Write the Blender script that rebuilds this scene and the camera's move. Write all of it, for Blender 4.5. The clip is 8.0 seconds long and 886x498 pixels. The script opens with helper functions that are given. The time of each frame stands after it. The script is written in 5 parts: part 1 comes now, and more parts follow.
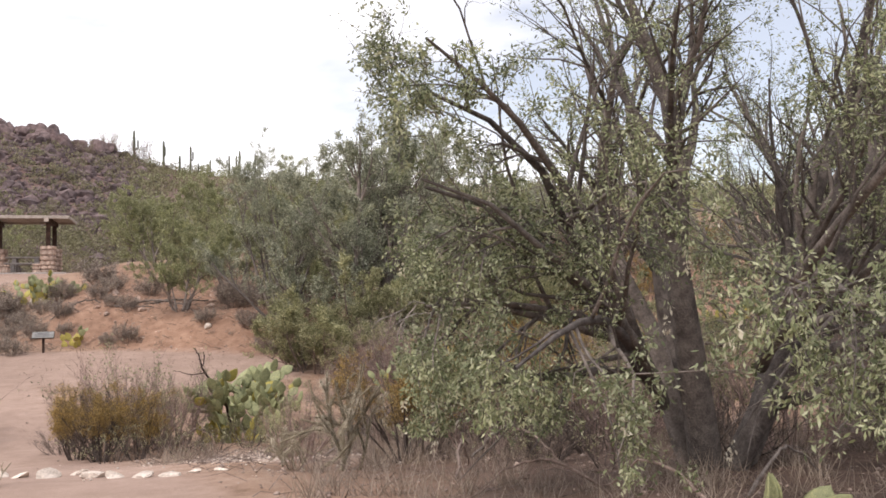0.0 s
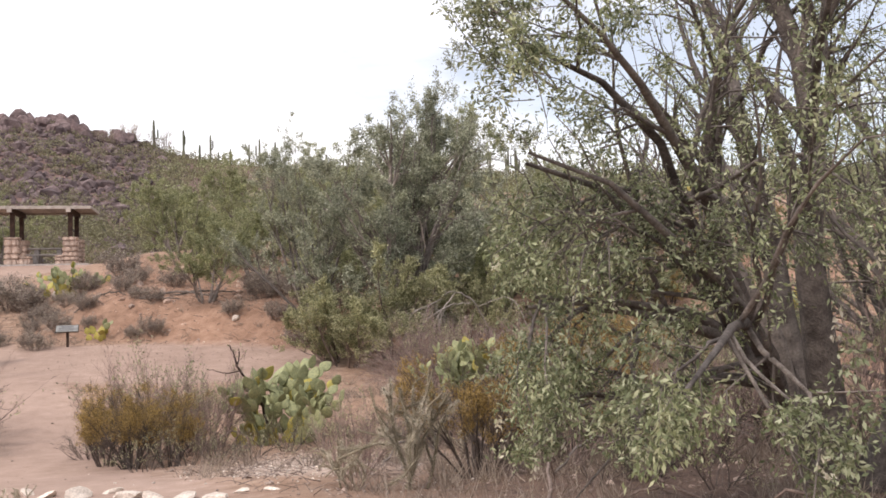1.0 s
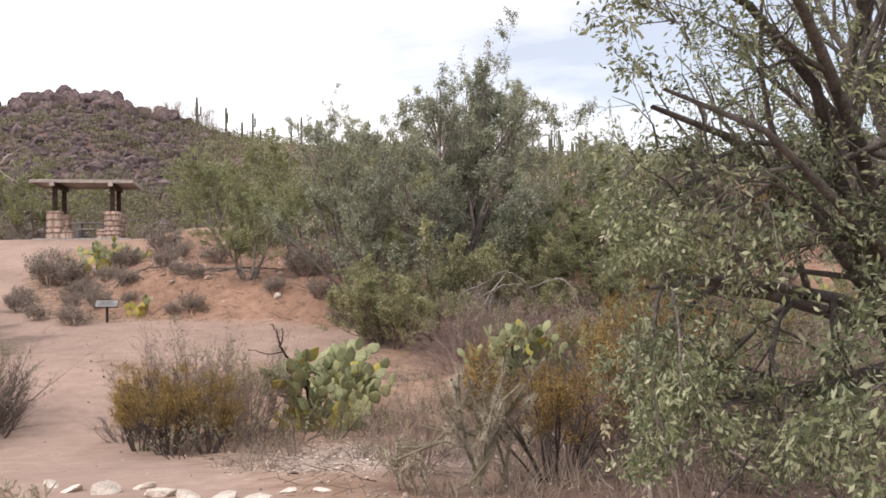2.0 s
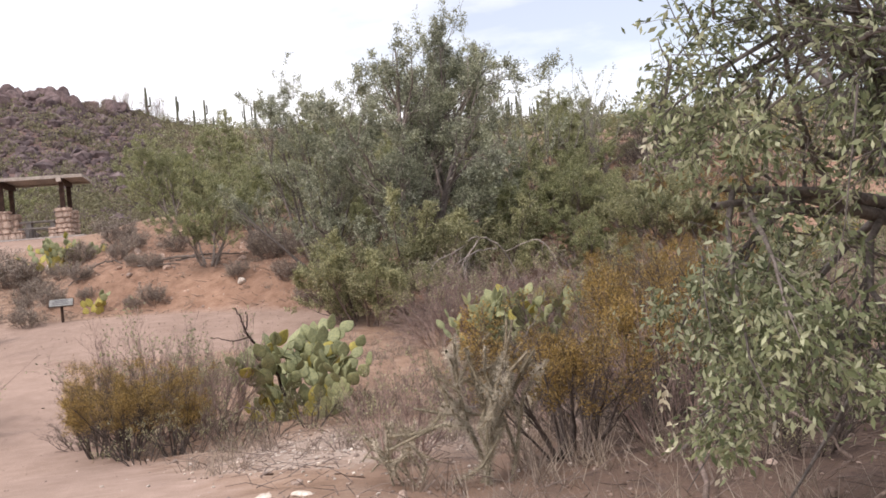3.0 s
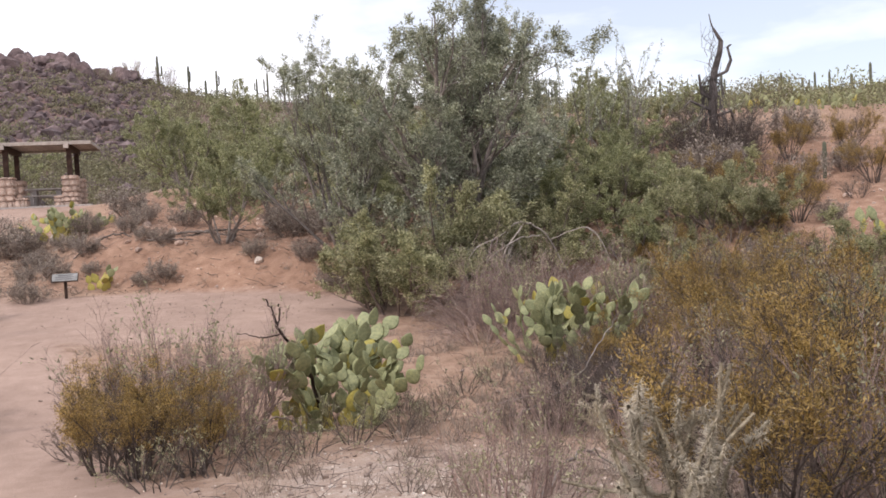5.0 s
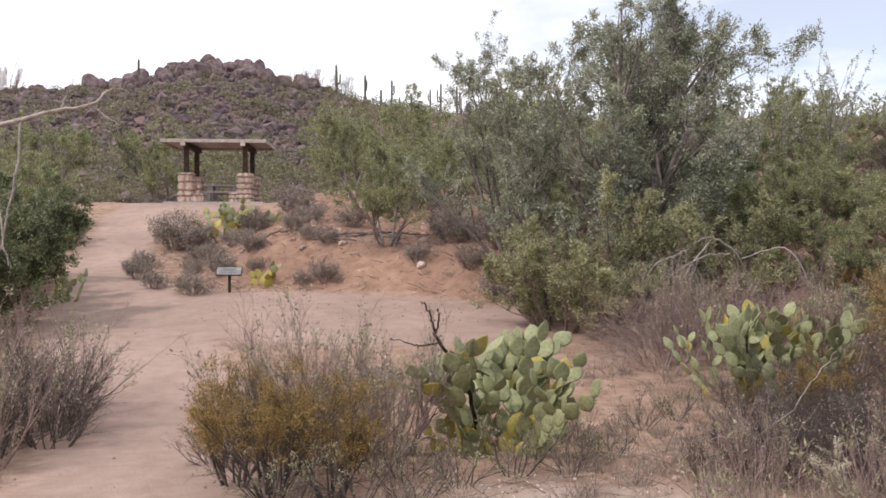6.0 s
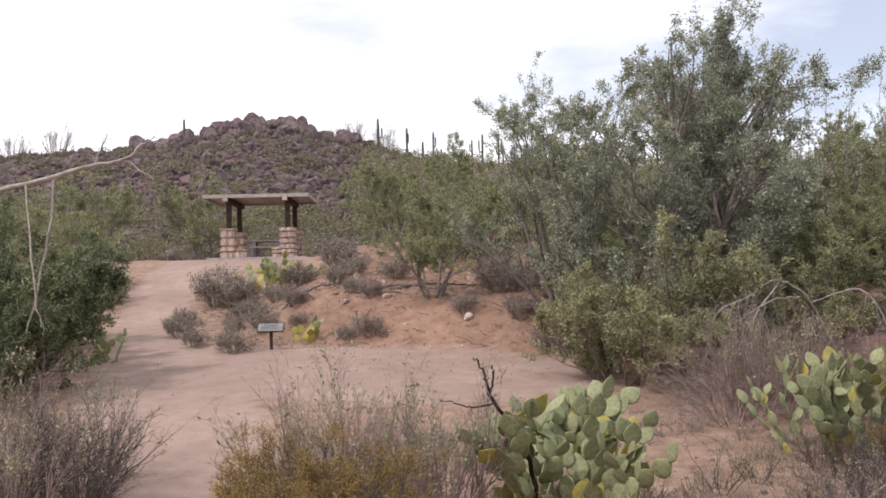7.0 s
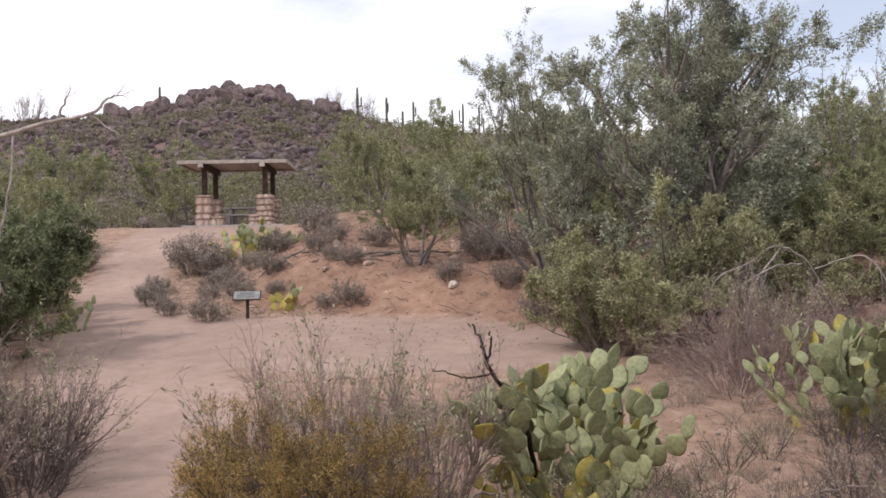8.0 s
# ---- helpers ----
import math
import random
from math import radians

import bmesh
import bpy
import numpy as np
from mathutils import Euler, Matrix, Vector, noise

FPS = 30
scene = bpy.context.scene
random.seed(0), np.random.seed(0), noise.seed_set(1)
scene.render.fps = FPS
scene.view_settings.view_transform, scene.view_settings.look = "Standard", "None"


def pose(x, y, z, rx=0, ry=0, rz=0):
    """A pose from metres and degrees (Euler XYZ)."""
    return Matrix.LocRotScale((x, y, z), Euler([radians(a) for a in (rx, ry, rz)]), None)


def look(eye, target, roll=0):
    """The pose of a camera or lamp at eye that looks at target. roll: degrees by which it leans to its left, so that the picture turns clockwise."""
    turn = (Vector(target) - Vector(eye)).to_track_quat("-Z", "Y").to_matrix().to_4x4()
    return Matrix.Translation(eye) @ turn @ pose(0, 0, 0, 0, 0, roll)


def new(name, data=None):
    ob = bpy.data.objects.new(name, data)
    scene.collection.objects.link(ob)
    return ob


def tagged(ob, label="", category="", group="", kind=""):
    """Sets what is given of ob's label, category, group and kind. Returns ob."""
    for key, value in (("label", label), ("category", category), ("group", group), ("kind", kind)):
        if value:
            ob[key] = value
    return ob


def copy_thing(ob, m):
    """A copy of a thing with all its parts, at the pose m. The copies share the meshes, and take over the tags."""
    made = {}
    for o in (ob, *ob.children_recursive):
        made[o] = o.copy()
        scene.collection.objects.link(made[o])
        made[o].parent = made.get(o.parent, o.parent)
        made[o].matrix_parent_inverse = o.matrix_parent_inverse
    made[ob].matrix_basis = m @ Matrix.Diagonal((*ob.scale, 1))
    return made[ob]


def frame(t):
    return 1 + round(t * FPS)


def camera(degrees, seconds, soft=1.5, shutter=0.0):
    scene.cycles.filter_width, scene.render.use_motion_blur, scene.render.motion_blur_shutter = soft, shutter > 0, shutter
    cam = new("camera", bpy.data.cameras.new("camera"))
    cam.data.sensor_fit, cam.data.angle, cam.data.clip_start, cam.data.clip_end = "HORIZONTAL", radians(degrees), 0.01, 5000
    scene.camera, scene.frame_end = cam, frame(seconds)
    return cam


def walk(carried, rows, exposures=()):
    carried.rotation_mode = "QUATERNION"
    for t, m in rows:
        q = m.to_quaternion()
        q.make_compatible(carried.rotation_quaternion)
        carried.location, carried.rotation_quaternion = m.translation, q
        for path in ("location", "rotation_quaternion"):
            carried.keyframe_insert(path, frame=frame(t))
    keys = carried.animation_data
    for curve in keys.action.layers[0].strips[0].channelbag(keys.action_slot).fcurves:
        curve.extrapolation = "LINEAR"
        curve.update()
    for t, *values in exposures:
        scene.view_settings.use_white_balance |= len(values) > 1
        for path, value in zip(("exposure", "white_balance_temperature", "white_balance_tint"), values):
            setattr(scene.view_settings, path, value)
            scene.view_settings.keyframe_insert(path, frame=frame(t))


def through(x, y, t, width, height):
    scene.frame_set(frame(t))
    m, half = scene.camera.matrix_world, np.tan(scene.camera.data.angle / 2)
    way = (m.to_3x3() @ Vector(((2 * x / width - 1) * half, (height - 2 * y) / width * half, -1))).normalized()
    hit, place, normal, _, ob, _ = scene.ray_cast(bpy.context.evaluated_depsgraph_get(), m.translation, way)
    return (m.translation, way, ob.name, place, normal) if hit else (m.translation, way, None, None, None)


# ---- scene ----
cam = camera(50.0, 8.0, soft=1.65)
PATH = [
    (0, (0.827, -8.433, 2.581), (1.397, -5.901, 2.714), -1.0),
    (0.5, (0.597, -7.927, 2.620), (1.292, -5.422, 2.617), -0.9),
    (1, (0.593, -7.297, 2.661), (1.113, -4.752, 2.759), -1.5),
    (1.2, (0.567, -7.146, 2.655), (1.030, -4.589, 2.726), -1.4),
    (2.3, (0.523, -5.859, 2.592), (0.924, -3.290, 2.629), -0.6),
    (2.5, (0.589, -5.630, 2.556), (0.957, -3.056, 2.577), -1.1),
    (3, (0.586, -5.135, 2.487), (1.091, -2.584, 2.462), -4.9),
    (3.5, (0.465, -4.415, 2.568), (0.802, -1.840, 2.436), -3.6),
    (4, (0.420, -3.886, 2.562), (0.828, -1.319, 2.470), -5.1),
    (4.2, (0.365, -3.748, 2.603), (0.892, -1.204, 2.499), -4.6),
    (5.3, (0.257, -2.760, 2.594), (0.693, -0.196, 2.552), -1.9),
    (5.5, (0.281, -2.401, 2.454), (0.629, 0.176, 2.450), -1.6),
    (6, (0.291, -1.817, 2.447), (0.337, 0.783, 2.423), 0.0),
    (6.5, (0.261, -1.443, 2.466), (0.476, 1.147, 2.389), -0.9),
    (7, (0.239, -0.924, 2.435), (0.165, 1.672, 2.552), -1.4),
    (7.5, (0.151, -0.482, 2.398), (0.086, 2.118, 2.414), -1.3),
    (8, (0.099, -0.065, 2.327), (0.081, 2.534, 2.366), -1.2),
]
walk(cam, [(t, look(eye, aim, roll)) for t, eye, aim, roll in PATH], ((0, 0.14, 6750, 16), (0.5, 0.26, 6750, 16), (1, 0.22, 6750, 16), (2.5, 0.14, 6700, 16), (3.5, 0.26, 6620, 17), (4.2, 0.2, 6580, 17), (5.5, 0.14, 6520, 17), (8, -0.03, 6420, 17)))

# ---- world, sun ----
world = bpy.data.worlds.new("sky")
scene.world = world
world.use_nodes = True
wn, wl = world.node_tree.nodes, world.node_tree.links
wn.clear()
w_out = wn.new("ShaderNodeOutputWorld")
w_bg = wn.new("ShaderNodeBackground")
w_sky = wn.new("ShaderNodeTexSky")
w_sky.sky_type = "NISHITA"
w_sky.sun_disc = False
SUN_EL, SUN_AZ = radians(50), radians(-125)
w_sky.sun_elevation, w_sky.sun_rotation = SUN_EL, SUN_AZ
w_tc = wn.new("ShaderNodeTexCoord")
w_map = wn.new("ShaderNodeMapping")
w_map.inputs["Scale"].default_value = (1.0, 1.0, 3.2)
w_map.inputs["Location"].default_value = (0.3, 0.1, 0.2)
w_noise = wn.new("ShaderNodeTexNoise")
w_noise.inputs["Scale"].default_value = 1.7
w_noise.inputs["Detail"].default_value = 8
w_noise.inputs["Roughness"].default_value = 0.52
w_ramp = wn.new("ShaderNodeValToRGB")
w_ramp.color_ramp.elements[0].color = (0.34, 0.34, 0.34, 1)
w_ramp.color_ramp.elements[0].position = 0.38
w_ramp.color_ramp.elements[1].position = 0.53
w_mix = wn.new("ShaderNodeMixRGB")
w_mix.inputs["Color2"].default_value = (10.8, 11.1, 11.5, 1)
wl.new(w_tc.outputs["Generated"], w_map.inputs["Vector"])
wl.new(w_map.outputs[0], w_noise.inputs["Vector"])
wl.new(w_noise.outputs["Fac"], w_ramp.inputs["Fac"])
wl.new(w_ramp.outputs["Color"], w_mix.inputs["Fac"])
wl.new(w_sky.outputs["Color"], w_mix.inputs["Color1"])
wl.new(w_mix.outputs[0], w_bg.inputs["Color"])
w_bg.inputs["Strength"].default_value = 0.12
wl.new(w_bg.outputs[0], w_out.inputs["Surface"])

sun = new("sun", bpy.data.lights.new("sun", "SUN"))
sun.data.energy, sun.data.angle, sun.data.color = 1.9, radians(6), (1.0, 0.95, 0.90)
sun_way = Vector((math.sin(SUN_AZ) * math.cos(SUN_EL), math.cos(SUN_AZ) * math.cos(SUN_EL), math.sin(SUN_EL)))
sun.matrix_world = look(sun_way * 50, (0, 0, 0))


# ---- the lie of the land ----
def smooth(a, b, v):
    t = min(1.0, max(0.0, (v - a) / (b - a)))
    return t * t * (3 - 2 * t)


def along(table, v):
    for (a, p), (b, q) in zip(table, table[1:]):
        if v <= b:
            return p + (q - p) * max(0.0, (v - a) / (b - a))
    return table[-1][1]


BASE = [(-80, 1.2), (-11, 1.4), (-5, 1.28), (0, 1.08), (2, 0.86), (3.6, 0.62), (6, 0.32), (9, 0.14), (13, 0.45), (22, 1.17), (25.4, 1.56), (28.6, 2.15), (34, 3.3), (38.4, 4.0), (41, 4.12), (46, 3.95), (80, 3.9)]
RIDGE = [(-180, 1.0), (-80, 3), (-40, 14), (-27, 21.2), (-23.7, 22.3), (-20.8, 23.1), (-17.4, 24.2), (-15.4, 25.7), (-12.3, 26.6), (-10.3, 26.8), (-8.8, 25.4), (-6.7, 24.7), (-5, 23.7), (-3.3, 22.6), (-1, 21.6), (5, 20.2), (20, 18.4), (26, 17.9), (32, 17.2), (40, 17.0), (70, 16), (110, 2), (180, 1.0)]
TRAIL = [(0.3, -10, 1.1), (-0.1, -2, 1.1), (-1.2, 3.2, 1.0), (-2.8, 8.5, 1.0), (-4.7, 14.3, 1.5), (-6.5, 19.5, 1.5), (-8.6, 24.7, 1.0), (-10.0, 30.0, 1.0), (-10.3, 35.0, 1.6), (-9.1, 40.3, 3.4)]


def bank_toe(x):
    return 22.9 - 0.6 * (x + 3.9) if x > -3.9 else 22.9


def land(x, y):
    """Height of the ground."""
    z = along(BASE, y)
    s = y - bank_toe(x)
    z += 1.0 * smooth(0, 2.6, s) * smooth(-6.8, -3.6, x) * (1 - 0.6 * smooth(31, 41, y) * smooth(2, -4, x))
    z += 0.17 * min(max(s - 2.6, 0), 13) * smooth(4, 12, x)
    far = math.hypot(x, y)
    if far > 48:
        bearing = math.degrees(math.atan2(x, y))
        r = along(RIDGE, bearing)
        k = min(1.0, max(0.0, (far - 50) / 88))
        k = 0.75 * k ** 1.25 + 0.25 * smooth(0, 1, k)
        k *= 1 - 0.5 * smooth(140, 400, far)
        z += (r - z) * k if r > z or far > 140 else 0
        z += smooth(60, 110, far) * 0.8 * noise.noise(Vector((x * 0.05, y * 0.05, 3.1)))
    return z


def trail_at(x, y):
    """1 on the bare sandy trail, 0 off it."""
    best = 9.0
    for (ax, ay, aw), (bx, by, bw) in zip(TRAIL, TRAIL[1:]):
        dx, dy = bx - ax, by - ay
        t = min(1, max(0, ((x - ax) * dx + (y - ay) * dy) / (dx * dx + dy * dy)))
        best = min(best, math.hypot(x - ax - t * dx, y - ay - t * dy) - (aw + (bw - aw) * t))
    e = (math.hypot((x + 2.2) / 5.1, (y - 18.4 + 0.25 * (x + 2.2)) / 3.3) - 1) * 3.4
    return 1 - smooth(-0.25, 0.35, min(best, e))


def ground_z(x, y):
    z = land(x, y)
    near = 1 - smooth(40, 70, math.hypot(x, y))
    rough = 1 - 0.8 * trail_at(x, y)
    z += near * rough * (0.06 * noise.noise(Vector((x * 0.7, y * 0.7, 0))) + 0.03 * noise.noise(Vector((x * 2.3, y * 2.3, 5))))
    return z
# ---- end of land ----


# ---- materials ----
def mat(name):
    m = bpy.data.materials.new(name)
    m.use_nodes = True
    nt = m.node_tree
    return m, nt.nodes, nt.links, nt.nodes["Principled BSDF"]


def ramp(n, *stops):
    r = n.new("ShaderNodeValToRGB")
    el = r.color_ramp.elements
    while len(el) < len(stops):
        el.new(0.5)
    for e, (p, c) in zip(el, stops):
        e.position, e.color = p, (*c, 1)
    return r


def noise_node(n, l, scale, detail=4, rough=0.55, where="Object"):
    tc = n.new("ShaderNodeTexCoord")
    t = n.new("ShaderNodeTexNoise")
    t.inputs["Scale"].default_value, t.inputs["Detail"].default_value, t.inputs["Roughness"].default_value = scale, detail, rough
    l.new(tc.outputs[where], t.inputs["Vector"])
    return t


def bumped(n, l, b, height, strength, distance):
    k = n.new("ShaderNodeBump")
    k.inputs["Strength"].default_value, k.inputs["Distance"].default_value = strength, distance
    l.new(height, k.inputs["Height"])
    l.new(k.outputs[0], b.inputs["Normal"])


def mixed(n, l, fac, a, b, mode="MIX"):
    k = n.new("ShaderNodeMixRGB")
    k.blend_type = mode
    for socket, v in (("Fac", fac), ("Color1", a), ("Color2", b)):
        if isinstance(v, (int, float)):
            k.inputs[socket].default_value = v
        elif isinstance(v, tuple):
            k.inputs[socket].default_value = (*v, 1)
        else:
            l.new(v, k.inputs[socket])
    return k.outputs[0]


def surface(name, c1, c2, scale=6.0, rough=0.85, bump=0.4, depth=0.02, fine=60.0, where="Object", c3=None):
    """A mottled matt surface: two or three colours at one scale, grain at a finer one."""
    m, n, l, b = mat(name)
    a = noise_node(n, l, scale, 6, 0.6, where)
    g = noise_node(n, l, fine, 3, 0.6, where)
    stops = [(0.32, c1), (0.68, c2)] if c3 is None else [(0.3, c1), (0.52, c2), (0.72, c3)]
    r = ramp(n, *stops)
    l.new(a.outputs["Fac"], r.inputs["Fac"])
    gr = ramp(n, (0.3, (0.7, 0.7, 0.7)), (0.7, (1.25, 1.25, 1.25)))
    l.new(g.outputs["Fac"], gr.inputs["Fac"])
    oi = n.new("ShaderNodeObjectInfo")
    vr = ramp(n, (0.0, (0.82, 0.82, 0.82)), (1.0, (1.15, 1.12, 1.1)))
    l.new(oi.outputs["Random"], vr.inputs["Fac"])
    geo = n.new("ShaderNodeNewGeometry")
    ir = ramp(n, (0.0, (0.72, 0.72, 0.74)), (0.6, (1.0, 0.99, 0.98)), (1.0, (1.3, 1.27, 1.24)))
    l.new(geo.outputs["Random Per Island"], ir.inputs["Fac"])
    c = mixed(n, l, 1.0, r.outputs[0], gr.outputs[0], "MULTIPLY")
    c = mixed(n, l, 1.0, c, ir.outputs[0], "MULTIPLY")
    l.new(mixed(n, l, 1.0, c, vr.outputs[0], "MULTIPLY"), b.inputs["Base Color"])
    b.inputs["Roughness"].default_value = rough
    b.inputs["Specular IOR Level"].default_value = 0.25
    h = n.new("ShaderNodeMath")
    h.operation = "ADD"
    l.new(a.outputs["Fac"], h.inputs[0])
    l.new(g.outputs["Fac"], h.inputs[1])
    bumped(n, l, b, h.outputs[0], bump, depth)
    return m


def foliage(name, dark, mid, light, through=0.34, rough=0.55):
    """Leaves: colour differs from leaf to leaf, and some light comes through them."""
    m, n, l, b = mat(name)
    geo = n.new("ShaderNodeNewGeometry")
    r = ramp(n, (0.0, dark), (0.55, mid), (1.0, light))
    l.new(geo.outputs["Random Per Island"], r.inputs["Fac"])
    big = noise_node(n, l, 1.4, 3, 0.6)
    br = ramp(n, (0.3, (0.72, 0.72, 0.75)), (0.7, (1.2, 1.18, 1.1)))
    l.new(big.outputs["Fac"], br.inputs["Fac"])
    c = mixed(n, l, 1.0, r.outputs[0], br.outputs[0], "MULTIPLY")
    l.new(c, b.inputs["Base Color"])
    b.inputs["Roughness"].default_value = rough
    b.inputs["Specular IOR Level"].default_value = 0.3
    t = n.new("ShaderNodeBsdfTranslucent")
    l.new(c, t.inputs["Color"])
    mx = n.new("ShaderNodeMixShader")
    mx.inputs["Fac"].default_value = through
    l.new(b.outputs[0], mx.inputs[1])
    l.new(t.outputs[0], mx.inputs[2])
    l.new(mx.outputs[0], n["Material Output"].inputs["Surface"])
    return m


def ground_material():
    m, n, l, b = mat("desert_ground")
    big = noise_node(n, l, 0.45, 6, 0.6)
    mid = noise_node(n, l, 3.2, 6, 0.65)
    fine = noise_node(n, l, 28, 5, 0.7)
    grit = noise_node(n, l, 140, 2, 0.6)
    soil = ramp(n, (0.3, (0.23, 0.150, 0.105)), (0.5, (0.34, 0.225, 0.160)), (0.7, (0.44, 0.315, 0.235)))
    l.new(mid.outputs["Fac"], soil.inputs["Fac"])
    sand = ramp(n, (0.3, (0.345, 0.245, 0.195)), (0.7, (0.445, 0.322, 0.262)))
    l.new(mid.outputs["Fac"], sand.inputs["Fac"])
    red = ramp(n, (0.3, (0.24, 0.14, 0.095)), (0.7, (0.40, 0.255, 0.18)))
    l.new(mid.outputs["Fac"], red.inputs["Fac"])
    # dark leaf litter, with the shade under the near trees painted into its colour
    litter_shade = ramp(n, (0.3, (0.06, 0.042, 0.037)), (0.7, (0.16, 0.112, 0.092)))
    l.new(fine.outputs["Fac"], litter_shade.inputs["Fac"])
    pale = ramp(n, (0.35, (0.34, 0.265, 0.215)), (0.65, (0.58, 0.50, 0.44)))
    l.new(fine.outputs["Fac"], pale.inputs["Fac"])
    far = ramp(n, (0.35, (0.125, 0.082, 0.074)), (0.65, (0.25, 0.165, 0.145)))
    l.new(fine.outputs["Fac"], far.inputs["Fac"])
    c = soil.outputs[0]
    for layer, colour in (("bank", red), ("pale", pale), ("litter_shade", litter_shade), ("trail", sand), ("far", far)):
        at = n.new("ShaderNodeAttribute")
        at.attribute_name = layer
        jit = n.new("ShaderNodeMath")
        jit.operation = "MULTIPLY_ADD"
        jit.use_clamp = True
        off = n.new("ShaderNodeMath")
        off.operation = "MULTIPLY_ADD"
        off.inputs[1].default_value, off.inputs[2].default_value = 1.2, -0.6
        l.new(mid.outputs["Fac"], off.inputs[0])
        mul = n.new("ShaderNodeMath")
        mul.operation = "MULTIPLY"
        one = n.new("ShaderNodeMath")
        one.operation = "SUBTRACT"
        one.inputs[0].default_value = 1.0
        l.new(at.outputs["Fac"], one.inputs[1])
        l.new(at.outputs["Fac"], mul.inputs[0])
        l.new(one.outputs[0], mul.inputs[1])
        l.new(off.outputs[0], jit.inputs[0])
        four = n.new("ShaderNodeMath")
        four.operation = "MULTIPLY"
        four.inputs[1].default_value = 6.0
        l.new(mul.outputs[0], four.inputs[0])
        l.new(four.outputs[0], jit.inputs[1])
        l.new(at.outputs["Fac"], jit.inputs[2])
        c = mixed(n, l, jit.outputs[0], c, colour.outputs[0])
    tone = ramp(n, (0.3, (0.84, 0.83, 0.83)), (0.7, (1.1, 1.1, 1.1)))
    l.new(big.outputs["Fac"], tone.inputs["Fac"])
    c = mixed(n, l, 1.0, c, tone.outputs[0], "MULTIPLY")
    gt = ramp(n, (0.3, (0.74, 0.74, 0.74)), (0.7, (1.18, 1.18, 1.18)))
    l.new(grit.outputs["Fac"], gt.inputs["Fac"])
    c = mixed(n, l, 1.0, c, gt.outputs[0], "MULTIPLY")
    l.new(c, b.inputs["Base Color"])
    b.inputs["Roughness"].default_value = 0.95
    b.inputs["Specular IOR Level"].default_value = 0.15
    h = n.new("ShaderNodeMath")
    h.operation = "ADD"
    l.new(fine.outputs["Fac"], h.inputs[0])
    l.new(mid.outputs["Fac"], h.inputs[1])
    bumped(n, l, b, h.outputs[0], 0.5, 0.05)
    return m


GROUND = ground_material()
ROCK = surface("purple_brown_rock", (0.066, 0.050, 0.052), (0.150, 0.112, 0.112), 1.1, 0.9, 0.6, 0.08, 14, c3=(0.265, 0.207, 0.205))
STONE = surface("pinkish_masonry_stone", (0.32, 0.215, 0.17), (0.46, 0.35, 0.29), 3.0, 0.9, 0.5, 0.02, 40, c3=(0.58, 0.49, 0.43))
PALE_STONE = surface("pale_stone", (0.42, 0.36, 0.31), (0.66, 0.60, 0.54), 4.0, 0.9, 0.5, 0.02, 50)
GRAVEL = surface("gravel", (0.22, 0.16, 0.13), (0.50, 0.40, 0.34), 9.0, 0.9, 0.3, 0.01, 60)
MORTAR = surface("mortar", (0.30, 0.22, 0.18), (0.42, 0.33, 0.28), 8.0, 0.95, 0.4, 0.01, 60)
POST_WOOD = surface("dark_brown_timber", (0.035, 0.022, 0.018), (0.085, 0.052, 0.040), 5.0, 0.8, 0.4, 0.01, 50)
ROOF_WOOD = surface("weathered_pale_boards", (0.30, 0.26, 0.23), (0.50, 0.45, 0.41), 4.0, 0.85, 0.4, 0.01, 40)
CONCRETE = surface("grey_concrete", (0.28, 0.26, 0.25), (0.42, 0.39, 0.37), 5.0, 0.9, 0.3, 0.01, 50)
PLATE = surface("grey_sign_plate", (0.17, 0.18, 0.18), (0.28, 0.29, 0.285), 8.0, 0.55, 0.1, 0.003, 60)
INK = surface("dark_lettering", (0.10, 0.10, 0.11), (0.14, 0.14, 0.15), 8.0, 0.6, 0.1, 0.002, 60)
BARK = surface("dark_bark", (0.088, 0.075, 0.068), (0.235, 0.205, 0.185), 9.0, 0.9, 0.6, 0.02, 60)
GREY_BARK = surface("grey_bark", (0.13, 0.11, 0.10), (0.30, 0.265, 0.24), 9.0, 0.9, 0.5, 0.01, 70)
TWIG = surface("grey_brown_twig", (0.13, 0.098, 0.082), (0.30, 0.235, 0.205), 10.0, 0.9, 0.3, 0.004, 80)
PINK_TWIG = surface("pinkish_dry_twig", (0.21, 0.15, 0.135), (0.42, 0.325, 0.29), 10.0, 0.9, 0.3, 0.004, 80)
DARK_TWIG = surface("dark_grey_twig", (0.060, 0.048, 0.042), (0.17, 0.138, 0.122), 10.0, 0.9, 0.3, 0.004, 80)
DEAD = surface("bleached_dead_wood", (0.24, 0.21, 0.19), (0.48, 0.43, 0.39), 8.0, 0.85, 0.4, 0.006, 60)
BLACK_WOOD = surface("blackened_dead_wood", (0.022, 0.015, 0.013), (0.070, 0.045, 0.040), 8.0, 0.85, 0.4, 0.006, 60)
SAGUARO = surface("saguaro_skin", (0.095, 0.105, 0.075), (0.175, 0.18, 0.13), 2.0, 0.8, 0.3, 0.02, 20)
SNAG = surface("grey_dead_cactus", (0.055, 0.048, 0.047), (0.17, 0.15, 0.145), 4.0, 0.9, 0.6, 0.03, 30)
PAD = surface("cactus_pad_green", (0.175, 0.198, 0.100), (0.285, 0.305, 0.165), 6.0, 0.6, 0.35, 0.006, 45, c3=(0.38, 0.385, 0.185))
PAD_YELLOW = surface("cactus_pad_yellowed", (0.30, 0.285, 0.09), (0.52, 0.44, 0.11), 6.0, 0.6, 0.3, 0.006, 45)
